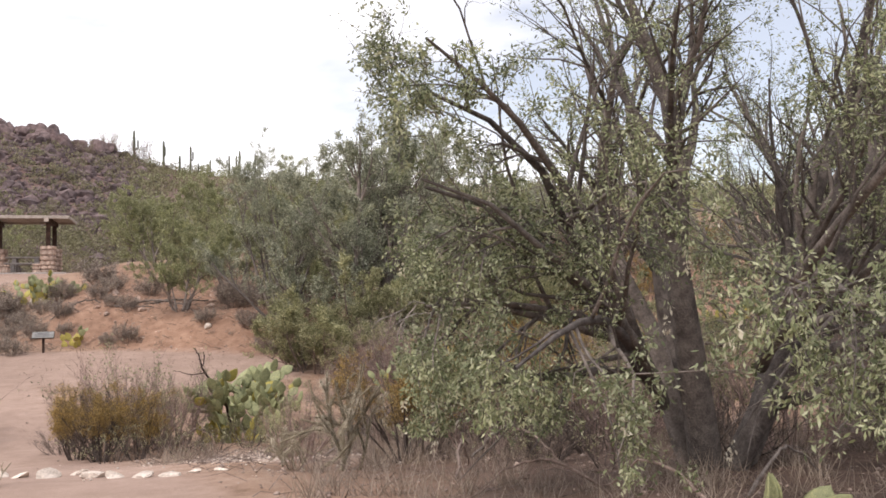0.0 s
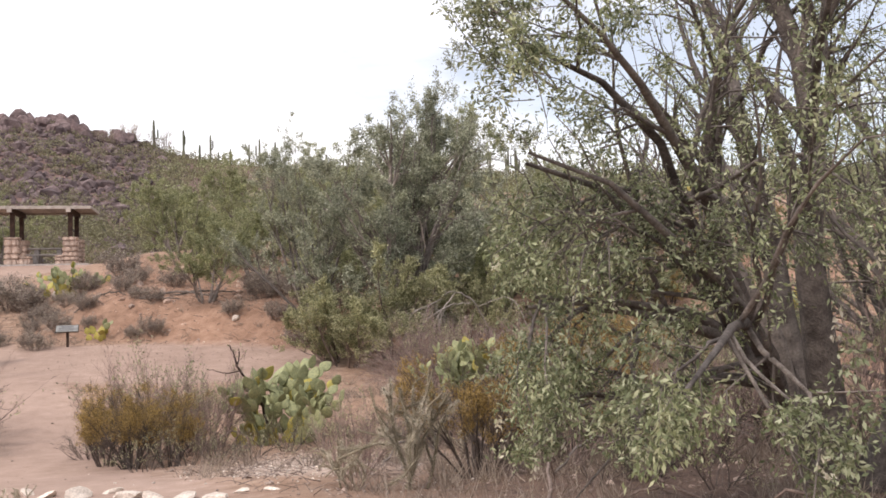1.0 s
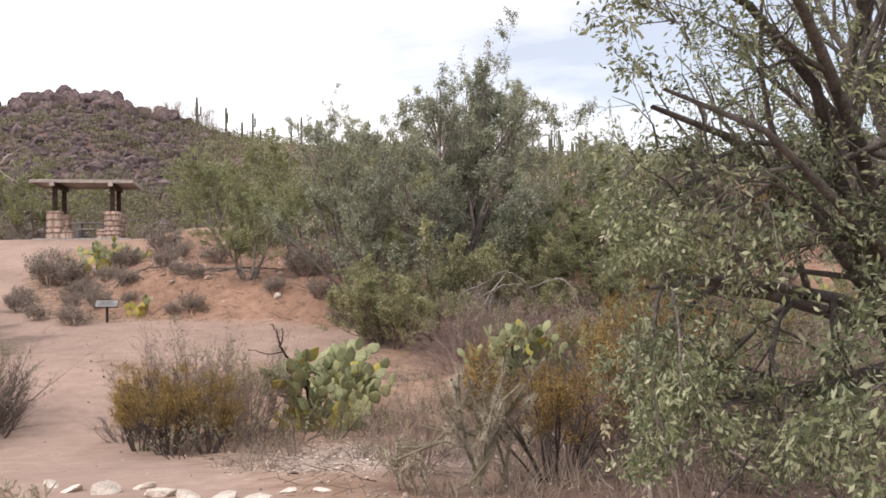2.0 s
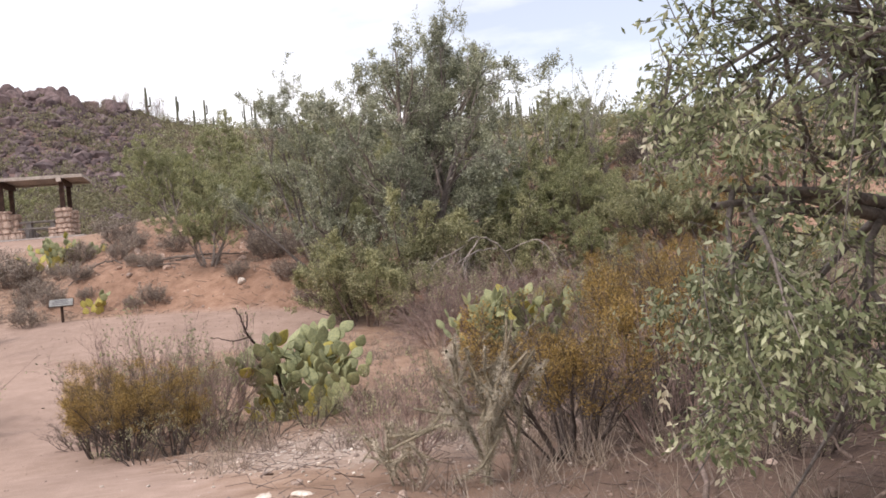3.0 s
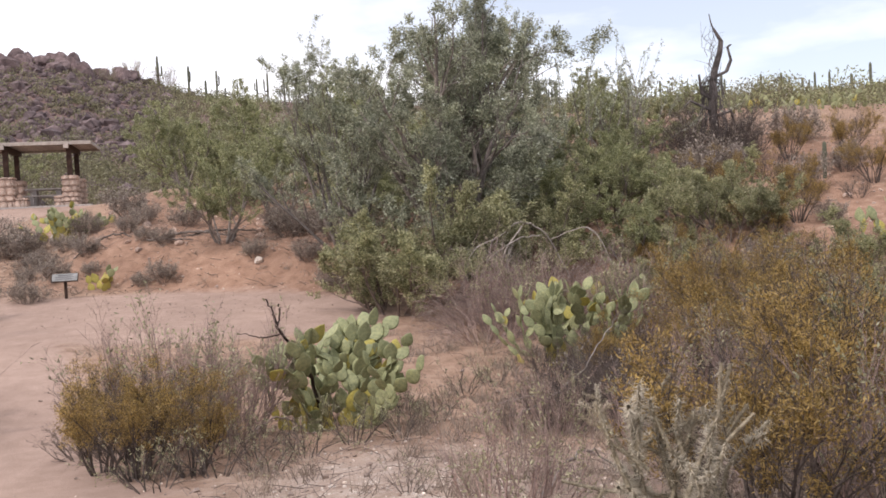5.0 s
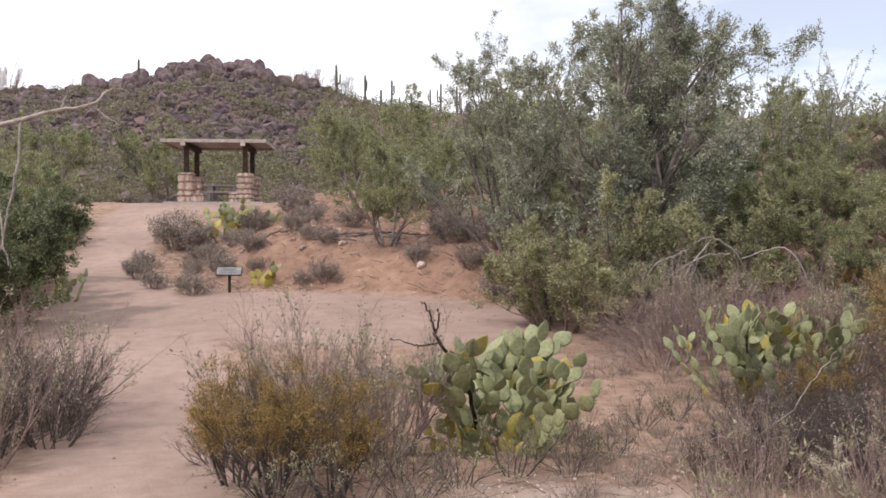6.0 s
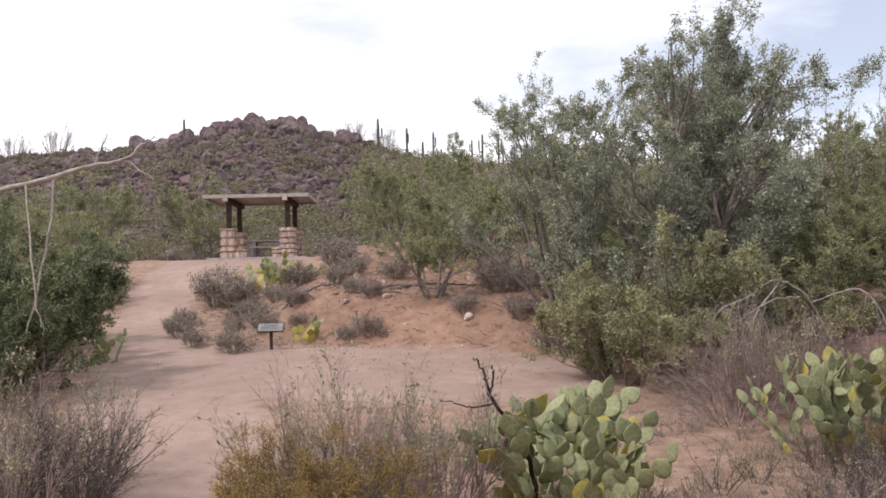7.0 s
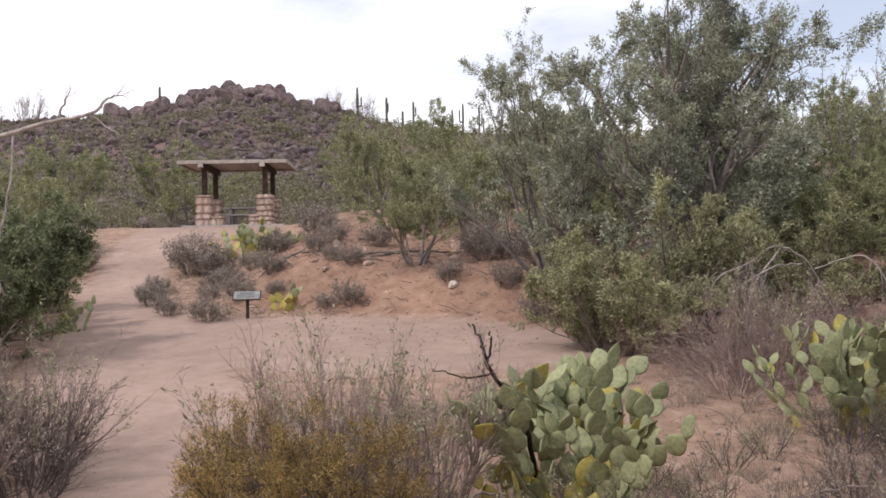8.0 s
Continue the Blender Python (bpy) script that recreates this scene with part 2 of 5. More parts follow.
CHOLLA = surface("cholla_skin", (0.19, 0.165, 0.115), (0.36, 0.32, 0.235), 14.0, 0.85, 0.5, 0.01, 90)
SPINE = surface("straw_spines", (0.42, 0.37, 0.28), (0.62, 0.56, 0.44), 10.0, 0.7, 0.1, 0.002, 50)
LEAF_TREE = foliage("grey_green_leaves", (0.150, 0.162, 0.112), (0.345, 0.366, 0.262), (0.60, 0.62, 0.49), 0.36)
LEAF_NEAR = foliage("sunlit_grey_green_leaves", (0.085, 0.105, 0.052), (0.260, 0.295, 0.160), (0.54, 0.56, 0.38), 0.34)
LEAF_GREEN = foliage("olive_green_leaves", (0.145, 0.150, 0.076), (0.345, 0.346, 0.190), (0.58, 0.56, 0.36), 0.40)
LEAF_DEEP = foliage("deep_green_leaves", (0.070, 0.085, 0.042), (0.185, 0.212, 0.108), (0.36, 0.39, 0.225))
LEAF_VERDE = foliage("yellow_green_leaves", (0.115, 0.128, 0.060), (0.300, 0.312, 0.158), (0.52, 0.53, 0.32))
LEAF_OCHRE = foliage("ochre_dry_leaves", (0.130, 0.092, 0.036), (0.375, 0.250, 0.076), (0.55, 0.39, 0.155))
LEAF_OLIVE = foliage("olive_brown_leaves", (0.120, 0.115, 0.068), (0.220, 0.205, 0.120), (0.34, 0.32, 0.20))
LEAF_TIP = foliage("pale_straw_green_leaves", (0.20, 0.19, 0.11), (0.38, 0.37, 0.22), (0.55, 0.53, 0.36))
LEAF_GREY = foliage("grey_brown_brush", (0.140, 0.116, 0.098), (0.310, 0.262, 0.220), (0.48, 0.415, 0.36), 0.15)
LEAF_WHITE = foliage("papery_white_pods", (0.48, 0.44, 0.34), (0.62, 0.58, 0.46), (0.75, 0.72, 0.60), 0.2)
STRAW = foliage("dry_straw", (0.16, 0.120, 0.098), (0.28, 0.222, 0.180), (0.41, 0.345, 0.285), 0.15)


# ---- mesh helpers ----
class Bits:
    """Collects pieces of geometry for one mesh."""

    def __init__(self):
        self.v, self.f, self.n = [], [], 0

    def add(self, v, f):
        self.v.append(np.asarray(v, dtype=float))
        self.f.append(np.asarray(f, dtype=int) + self.n)
        self.n += len(v)

    def mesh(self, name, material, smooth_faces=False):
        me = bpy.data.meshes.new(name)
        v = np.concatenate(self.v)
        me.vertices.add(len(v))
        me.vertices.foreach_set("co", v.ravel())
        flat = np.concatenate([f.ravel() for f in self.f])
        sizes = np.concatenate([np.full(len(f), f.shape[1]) for f in self.f])
        me.loops.add(len(flat))
        me.loops.foreach_set("vertex_index", flat)
        me.polygons.add(len(sizes))
        me.polygons.foreach_set("loop_start", np.concatenate([[0], np.cumsum(sizes)[:-1]]))
        me.polygons.foreach_set("loop_total", sizes)
        me.polygons.foreach_set("use_smooth", np.full(len(sizes), smooth_faces))
        me.materials.append(material)
        me.update(calc_edges=True)
        return me


def unit(v):
    return v / (np.linalg.norm(v) + 1e-9)


def tube(bits, pts, r0, r1, sides=4):
    pts = np.asarray(pts, dtype=float)
    k = len(pts)
    d = unit(pts[-1] - pts[0])
    a = unit(np.cross(d, (0.31, 0.87, 0.38) if abs(d[2]) > 0.8 else (0, 0, 1)))
    b = np.cross(d, a)
    ang = np.arange(sides) * 2 * math.pi / sides
    ring = np.cos(ang)[:, None] * a + np.sin(ang)[:, None] * b
    rad = np.linspace(r0, r1, k)
    v = (pts[:, None, :] + rad[:, None, None] * ring[None]).reshape(-1, 3)
    i = np.arange(k - 1)[:, None] * sides
    j = np.arange(sides)[None]
    j2 = (j + 1) % sides
    f = np.stack([i + j, i + j2, i + sides + j2, i + sides + j], -1).reshape(-1, 4)
    bits.add(v, f)


def skeleton(rng, starts, levels, kids, ratio, spread, up, wob, first=0.25):
    """Grows branches from (point, direction, length, radius) starts: a list of (points, radius, end radius, level)."""
    out = []

    def branch(p, d, length, r, lev):
        n = 7 if lev == 0 else (5 if lev == 1 else 3)
        pts = [p]
        for _ in range(n):
            d = unit(d + rng.normal(0, wob[lev], 3) + np.array((0, 0, up[lev])))
            p = p + d * (length / n)
            pts.append(p)
        pts = np.array(pts)
        end = max(r * (0.14 if lev < levels else 0.4), 0.0008)
        out.append((pts, r, end, lev))
        if lev == levels:
            return
        for _ in range(kids[lev]):
            f = rng.uniform(first, 1.0)
            s = f * n
            i = min(int(s), n - 1)
            q = pts[i] + (pts[i + 1] - pts[i]) * (s - i)
            way = unit(unit(pts[i + 1] - pts[i]) + spread[lev] * unit(rng.normal(0, 1, 3)))
            branch(q, way, length * ratio[lev] * rng.uniform(0.55, 1.15) * (1.15 - 0.5 * f), max((r + (end - r) * f) * 0.6, 0.0012), lev + 1)

    for p, d, length, r in starts:
        branch(np.array(p, dtype=float), unit(np.array(d, dtype=float)), length, r, 0)
    return out


def leaves(bits, rng, paths, per, length, width, jitter=0.05, along_branch=0.6, droop=0.0):
    """Strews small four-sided leaves along the given branches."""
    pos, way = [], []
    for pts in paths:
        n = len(pts) - 1
        s = rng.uniform(0, n, per)
        i = np.minimum(s.astype(int), n - 1)
        pos.append(pts[i] + (pts[i + 1] - pts[i]) * (s - i)[:, None])
        way.append(np.repeat(unit(pts[-1] - pts[0])[None], per, 0))
    if not pos:
        return
    pos, way = np.concatenate(pos), np.concatenate(way)
    m = len(pos)
    pos = pos + rng.normal(0, jitter, (m, 3))
    d = way * along_branch + rng.normal(0, 0.6, (m, 3)) - np.array((0, 0, droop))
    d /= np.linalg.norm(d, axis=1)[:, None]
    s = np.cross(d, rng.normal(0, 1, (m, 3)))
    s /= np.linalg.norm(s, axis=1)[:, None] + 1e-9
    size = rng.uniform(0.6, 1.3, m)[:, None]
    length, width = length * size, width * size
    v = np.stack([pos, pos + d * length * 0.45 + s * width / 2, pos + d * length, pos + d * length * 0.5 - s * width / 2], 1).reshape(-1, 3)
    bits.add(v, np.arange(4 * m).reshape(-1, 4))


def thing(name, label, category, x=0.0, y=0.0, z=None, group="", kind=""):
    ob = new(name)
    ob.empty_display_size = 0.1
    ob.matrix_basis = pose(x, y, ground_z(x, y) if z is None else z)
    return tagged(ob, label, category, group, kind)


def attach(name, mesh, parent, label="", m=None):
    ob = new(name, mesh)
    ob.parent = parent
    if m is not None:
        ob.matrix_basis = m
    if label:
        ob["label"] = label
    return ob


def part(name, bm, material, parent, label="", m=None):
    me = bpy.data.meshes.new(name)
    bm.to_mesh(me)
    bm.free()
    me.materials.append(material)
    return attach(name, me, parent, label, m)


def block(sx, sy, sz, bevel=0.01, m=None):
    bm = bmesh.new()
    bmesh.ops.create_cube(bm, size=1, matrix=(m or Matrix()) @ Matrix.Diagonal((sx, sy, sz, 1)))
    if bevel:
        bmesh.ops.bevel(bm, geom=bm.edges[:], offset=bevel, segments=2, affect="EDGES", profile=0.6)
    return bm


def put(ob, x, y, turn=0.0, size=1.0, sink=0.0, tall=1.0):
    """A copy of a plant on the ground."""
    m = pose(x, y, ground_z(x, y) - sink, 0, 0, turn) @ Matrix.Diagonal((size, size, size * tall, 1))
    return copy_thing(ob, m)


bm_ico = bmesh.new()
bmesh.ops.create_icosphere(bm_ico, subdivisions=2, radius=1)
ICO_V = np.array([v.co[:] for v in bm_ico.verts])
ICO_F = np.array([[v.index for v in f.verts] for f in bm_ico.faces])
bm_ico.free()
bm_ico = bmesh.new()
bmesh.ops.create_icosphere(bm_ico, subdivisions=1, radius=1)
ICO1_V = np.array([v.co[:] for v in bm_ico.verts])
ICO1_F = np.array([[v.index for v in f.verts] for f in bm_ico.faces])
bm_ico.free()


def rock_shape(rng, sx, sy, sz, cuts=7, fine=True):
    """A broken, faceted boulder about the origin."""
    v = (ICO_V if fine else ICO1_V).copy()
    for _ in range(cuts):
        nrm = unit(rng.normal(0, 1, 3))
        c = rng.uniform(0.45, 0.8)
        over = np.maximum(v @ nrm - c, 0)
        v -= over[:, None] * nrm
    v *= (sx, sy, sz)
    a = rng.uniform(0, 6.28)
    rot = np.array(((math.cos(a), -math.sin(a), 0), (math.sin(a), math.cos(a), 0), (0, 0, 1)))
    t = rng.normal(0, 0.25)
    tilt = np.array(((1, 0, 0), (0, math.cos(t), -math.sin(t)), (0, math.sin(t), math.cos(t))))
    return v @ tilt.T @ rot.T


# ---- ground ----
def graded(lo, a, b, hi, step):
    mid = list(np.arange(a, b, step))
    up, s, v = [], step, mid[-1]
    while v < hi:
        s = min(s * 1.09, 60)
        if 45 < v < 150:
            s = min(s, 2.2)
        v += s
        up.append(v)
    down, s, v = [], step, a
    while v > lo:
        s = min(s * 1.09, 60)
        if -110 < v < -30:
            s = min(s, 2.2)
        v -= s
        down.append(v)
    return down[::-1] + mid + up


def build_ground():
    xs, ys = graded(-1500, -13, 17, 1500, 0.25), graded(-1500, -3, 34, 1800, 0.25)
    nx, ny = len(xs), len(ys)
    verts, masks = [], {k: [] for k in ("trail", "bank", "pale", "litter_shade", "far")}
    for y in ys:
        for x in xs:
            verts.append((x, y, ground_z(x, y)))
            s = y - bank_toe(x)
            masks["trail"].append(trail_at(x, y) if -12 < y < 48 and -22 < x < 8 else 0)
            masks["bank"].append(smooth(-0.6, 0.5, s) * (1 - smooth(6, 16, s)) * smooth(-6.5, -4, x) + 0.8 * smooth(9, 13, x) * smooth(-2, 2, s) * (1 - smooth(14, 24, s)))
            masks["pale"].append(0.6 * (1 - smooth(0.5, 1.5, math.hypot((x - 1.4) / 1.6, (y - 4.2) / 2.2))))
            # first ellipse: litter plus painted shade under the near trees; second: litter among brush
            masks["litter_shade"].append(0.9 * (1 - smooth(0.6, 1.2, math.hypot((x - 6.5) / 5.1, (y - 0.3) / 5.2))) + 0.75 * (1 - smooth(0.5, 1.2, math.hypot((x - 4.7) / 2.0, (y - 7.2) / 1.6))))
            masks["far"].append(smooth(46, 70, math.hypot(x, y)))
    idx = np.arange(nx * ny).reshape(ny, nx)
    f = np.stack([idx[:-1, :-1], idx[:-1, 1:], idx[1:, 1:], idx[1:, :-1]], -1).reshape(-1, 4)
    bits = Bits()
    bits.add(np.array(verts), f)
    me = bits.mesh("ground", GROUND, True)
    for k, values in masks.items():
        at = me.attributes.new(k, "FLOAT", "POINT")
        at.data.foreach_set("value", np.array(values, dtype=np.float32))
    return tagged(new("ground", me), "sandy pinkish desert soil with a bare trail and a red bank", "ground", kind="structure")


ground = build_ground()


# ---- picnic shelter ----
def stone_pillar(parent, rng, sx, sy, h, m, taper=0.06):
    """A masonry pillar of single stones set in mortar."""
    core = block(sx - 0.06, sy - 0.06, h - 0.02, 0.01, Matrix.Translation((0, 0, h / 2)))
    pil = part("pillar", core, MORTAR, parent, "mortared stone pillar", m)
    z = 0.0
    while z < h - 0.06:
        rh = min(rng.uniform(0.14, 0.36), h - z)
        k = 1 - taper * z / h
        for ax, half, run in ((0, sy / 2, sx), (0, -sy / 2, sx), (1, sx / 2, sy), (1, -sx / 2, sy)):
            u = -run / 2
            while u < run / 2 - 0.05:
                w = min(rng.uniform(0.18, 0.38), run / 2 - u)
                v = rock_shape(rng, w * 0.56, 0.075, rh * 0.56, 5, False) * 1.0
                a = 0 if ax == 0 else math.pi / 2
                st = Bits()
                vv = v.copy()
                vv[:, 0] = np.clip(ICO1_V[:, 0] * w * 0.62, -w * 0.47, w * 0.47) + rng.normal(0, 0.008, len(vv))
                vv[:, 1] = np.clip(ICO1_V[:, 1] * 0.08, -0.06, 0.05) + rng.normal(0, 0.008, len(vv))
                vv[:, 2] = np.clip(ICO1_V[:, 2] * rh * 0.62, -rh * 0.46, rh * 0.46) + rng.normal(0, 0.008, len(vv))
                st.add(vv, ICO1_F)
                px = (u + w / 2) * k
                where = (px, half * k, z + rh / 2) if ax == 0 else (half * k, px, z + rh / 2)
                attach("stone", st.mesh("stone", STONE), pil, "", pose(*where, 0, 0, math.degrees(a)))
                u += w
        z += rh
    return pil


def build_shelter():
    """Stone pillars, timber posts and a flat boarded roof over a picnic table."""
    rng = np.random.default_rng(11)
    yaw = 3.0
    sh = thing("picnic_shelter", "open picnic shelter with stone pillars and flat boarded roof", "shelter", -8.85, 40.6, 4.05)
    sh.matrix_basis = pose(-8.85, 40.6, 4.05, 0, 0, yaw)
    roof_z = 2.62
    for i in range(12):
        part("roof_board", block(0.36, 3.6, 0.05, 0.008), ROOF_WOOD, sh, "", pose(-2.013 + i * 0.366, 0, roof_z + 0.06 + rng.normal(0, 0.004)))
    for y in (-1.82, 1.82):
        part("fascia", block(4.45, 0.05, 0.13, 0.008), ROOF_WOOD, sh, "pale weathered fascia board", pose(0, y, roof_z))
    for x in (-2.22, 2.22):
        part("fascia", block(0.05, 3.58, 0.15, 0.008), ROOF_WOOD, sh, "pale weathered fascia board", pose(x, 0, roof_z))
    for x in (-1.25, 1.25):
        part("beam", block(0.2, 3.9, 0.22, 0.012), POST_WOOD, sh, "", pose(x, 0, roof_z - 0.11))
        part("beam_end", block(0.21, 0.06, 0.23, 0.01), ROOF_WOOD, sh, "pale beam end", pose(x, -1.97, roof_z - 0.11))
        for y in (-1.2, 1.2):
            stone_pillar(sh, rng, 0.60, 0.60, 1.30, pose(x, y, 0))
            part("post", block(0.2, 0.2, 1.14, 0.012), POST_WOOD, sh, "", pose(x, y, 1.85))
    low = stone_pillar(sh, rng, 0.5, 0.46, 0.40, pose(-0.72, -1.25, 0), 0.02)
    low.name, low["label"] = "low_wall", "low stone side wall"
    low = stone_pillar(sh, rng, 0.34, 0.46, 0.46, pose(0.80, -1.25, 0), 0.02)
    low.name, low["label"] = "low_wall", "low stone side wall"
    part("floor_slab", block(4.2, 3.6, 0.16, 0.02), CONCRETE, sh, "concrete slab", pose(0, 0, -0.04))
    tb = thing("picnic_table", "concrete picnic table with two benches under the shelter", "table", 0, 0, 0)
    tb.matrix_basis = pose(-8.75, 40.7, 4.10, 0, 0, yaw)
    part("tabletop", block(1.75, 0.8, 0.07, 0.015), CONCRETE, tb, "", pose(0, 0, 0.76))
    for x in (-0.5, 0.5):
        part("leg", block(0.22, 0.6, 0.72, 0.02), CONCRETE, tb, "", pose(x, 0, 0.37))
    for y in (-0.75, 0.75):
        part("bench", block(1.75, 0.28, 0.06, 0.015), CONCRETE, tb, "", pose(0, y, 0.45))
        for x in (-0.5, 0.5):
            part("bench_leg", block(0.18, 0.22, 0.42, 0.02), CONCRETE, tb, "", pose(x, y, 0.21))


build_shelter()


def build_sign():
    sg = thing("trail_sign", "small grey plant label on a dark post beside the trail", "sign", -4.58, 21.8)
    part("post", block(0.07, 0.06, 0.46, 0.006), POST_WOOD, sg, "", pose(0, 0, 0.22))
    plate = part("plate", block(0.60, 0.02, 0.22, 0.006), PLATE, sg, "weathered grey metal plate", pose(0, -0.05, 0.53, -38, 0, 0))
    part("plate_rim", block(0.64, 0.012, 0.26, 0.004), POST_WOOD, plate, "", pose(0, 0.014, 0))
    for i, w in enumerate((0.34, 0.44, 0.40)):
        part("text_bar", block(w, 0.004, 0.022, 0), INK, plate, "", pose(0, -0.013, 0.055 - 0.055 * i))


build_sign()


# ---- plants ----
def plant(name, label, category, seed, starts, levels, kids, ratio, spread, up, wob, wood, leaf, per, size, jitter=0.05, leaf_from=None, sides=(6, 5, 4, 3), first=0.25, along_branch=0.6, droop=0.0, extra=None, floor=-9.0, patchy=-9.0, bare=-9.0):
    """A plant at the origin: a branching trunk and a crown of single leaves."""
    rng = np.random.default_rng(seed)
    starts = starts(rng)
    paths = skeleton(rng, starts, levels, kids, ratio, spread, up, wob, first)
    paths = [q for q in paths if q[3] < 2 or q[0][:, 2].min() > floor]
    ob = thing(name, label, category, 0, 0, 0)
    wb, lb = Bits(), Bits()
    for pts, r0, r1, lev in paths:
        tube(wb, pts, r0, r1, sides[lev])
    attach("trunk" if "tree" in name else "branchwork", wb.mesh(name + "_wood", wood, True), ob)
    if per:
        frm = levels if leaf_from is None else leaf_from
        leaves(lb, rng, [p for p, _, _, lev in paths if lev >= frm and p[0][2] > bare and noise.noise(Vector(p[0]) * 3.1 + Vector((seed, 0, 0))) > patchy], per, *size, jitter=jitter, along_branch=along_branch, droop=droop)
        attach("crown" if "tree" in name else "foliage", lb.mesh(name + "_leaves", leaf), ob)
    if extra:
        xl, pick, count, dims, xm, xname = extra
        xb = Bits()
        tips = [p for p, _, _, lev in paths if lev == levels]
        chosen = [tips[i] for i in rng.choice(len(tips), pick, replace=False)]
        leaves(xb, rng, chosen, count, *dims, jitter=0.025, droop=1.2)
        tagged(attach(xname, xb.mesh(name + "_" + xname, xm), ob, xl), kind="stuff")
    return ob


def fan(n, spread, length, r, ring=0.1, low=0.0):
    def go(rng):
        out = []
        for i in range(n):
            a = i * 6.283 / n + rng.uniform(-0.4, 0.4)
            s = spread * rng.uniform(0.35, 1.1)
            out.append(((ring * math.cos(a), ring * math.sin(a), -0.05), (s * math.cos(a), s * math.sin(a), 1.0 - low), length * rng.uniform(0.75, 1.15), r * rng.uniform(0.7, 1.1)))
        return out
    return go


def stand(ob, x, y, turn=0.0, size=1.0, sink=0.03, tall=1.0):
    """Moves the pattern itself to its place."""
    ob.matrix_basis = pose(x, y, ground_z(x, y) - sink, 0, 0, turn) @ Matrix.Diagonal((size, size, size * tall, 1))
    return ob


def great_tree(label, seed, sets, wood, leaf, size, floor, jitter, droop, pods=0, side=99.0):
    """A large tree at the origin, grown from several sets of limbs with their own habit."""
    rng = np.random.default_rng(seed)
    ob = thing("desert_tree", label, "tree", 0, 0, 0)
    wb, lb, tips = Bits(), Bits(), []
    for limbs, rise, kids, ratio, spread, up, wob, per, first, gaps in sets:
        starts = []
        for i, (dx, dy, dz, ln, r) in enumerate(limbs):
            h = rise * (0.6 + 0.1 * (i % 7))
            tx, ty, tz = max(sets[0][0], key=lambda q: q[0] * dx + q[1] * dy)[:3] if rise else (dx, dy, dz)
            starts.append(((tx * (0.3 + h / tz), ty * (0.3 + h / tz), h - 0.12), (dx, dy, dz), ln, r))
        paths = [q for q in skeleton(rng, starts, 3, kids, ratio, spread, up, wob, first) if q[3] < 2 or q[0][:, 2].min() > floor]
        held = []
        for pts, r0, r1, lev in paths:
            out = pts[:, 0] + side + (0.15 if lev else 0.0) + 0.22 * np.clip(pts[:, 2] - 1.4, 0, 2.2) - 0.75 * np.clip(pts[:, 1] + 1.0, 0, 9) < 0
            k = int(np.argmax(out)) if out.any() else len(pts)
            if k == len(pts) or (lev == 0 and k > 2):
                held.append((pts[:k], r0, r1 if k == len(pts) else 0.012, lev))
        paths = held
        for pts, r0, r1, lev in paths:
            tube(wb, pts, r0, r1, (9, 6, 4, 3)[lev])
        bearing = [p for p, _, _, lev in paths if lev >= 2 and noise.noise(Vector(p[0]) * 1.7 + Vector((seed, 0, 0))) > gaps]
        leaves(lb, rng, bearing, per, *size, jitter=jitter, along_branch=0.5, droop=droop)
        tips = [p for p, _, _, lev in paths if lev == 3 and p[0][2] < 2.4]
    attach("trunk", wb.mesh("tree_wood", wood, True), ob)
    attach("crown", lb.mesh("tree_leaves", leaf), ob)
    if pods:
        xb = Bits()
        for i in rng.choice(len(tips), pods, replace=False):
            a = tips[i][-1]
            hang = np.array([a, a + rng.normal(0, 0.02, 3) - (0, 0, 0.07), a + rng.normal(0, 0.03, 3) - (0, 0, rng.uniform(0.12, 0.26))])
            tube(wb, hang, 0.002, 0.001, 3)
            leaves(xb, rng, [hang], 20, 0.034, 0.015, jitter=0.012, along_branch=0.3, droop=0.8)
        tagged(attach("seed_pod", xb.mesh("tree_pods", LEAF_WHITE), ob, "papery white seed pods"), kind="stuff")
    return ob


# the tree close to the camera: dark leaning trunks, grey upright stems, and boughs that hang to the ground
NEAR_TRUNKS = [(-0.25, -0.25, 1.3, 4.6, 0.15), (0.5, -0.2, 1.2, 4.6, 0.14), (-0.1, 0.3, 1.5, 4.9, 0.13), (0.75, 0.25, 1.0, 4.2, 0.12), (0.1, -0.6, 1.3, 4.6, 0.10), (-0.55, -0.1, 1.2, 4.3, 0.11), (0.35, -0.55, 1.1, 4.4, 0.10)]
NEAR_BOUGHS = [(-0.65, -0.75, 0.5, 3.4, 0.06), (-0.87, -0.55, 0.75, 3.5, 0.06), (-0.9, -0.5, 1.1, 4.0, 0.06), (-0.4, -0.95, 0.5, 3.4, 0.06), (-0.85, -0.6, 0.25, 3.2, 0.05), (-0.7, -0.7, 0.2, 3.2, 0.05), (0.0, -1.0, 0.5, 3.2, 0.055), (0.45, -0.9, 0.5, 3.0, 0.055), (-0.6, -0.75, 0.9, 3.7, 0.06), (-0.9, -0.45, 0.3, 2.4, 0.05), (0.85, -0.5, 0.6, 3.0, 0.055), (-0.8, -0.55, 0.85, 3.6, 0.06), (-0.3, -0.9, 0.15, 2.8, 0.05), (0.3, -0.9, 0.9, 3.4, 0.055)]
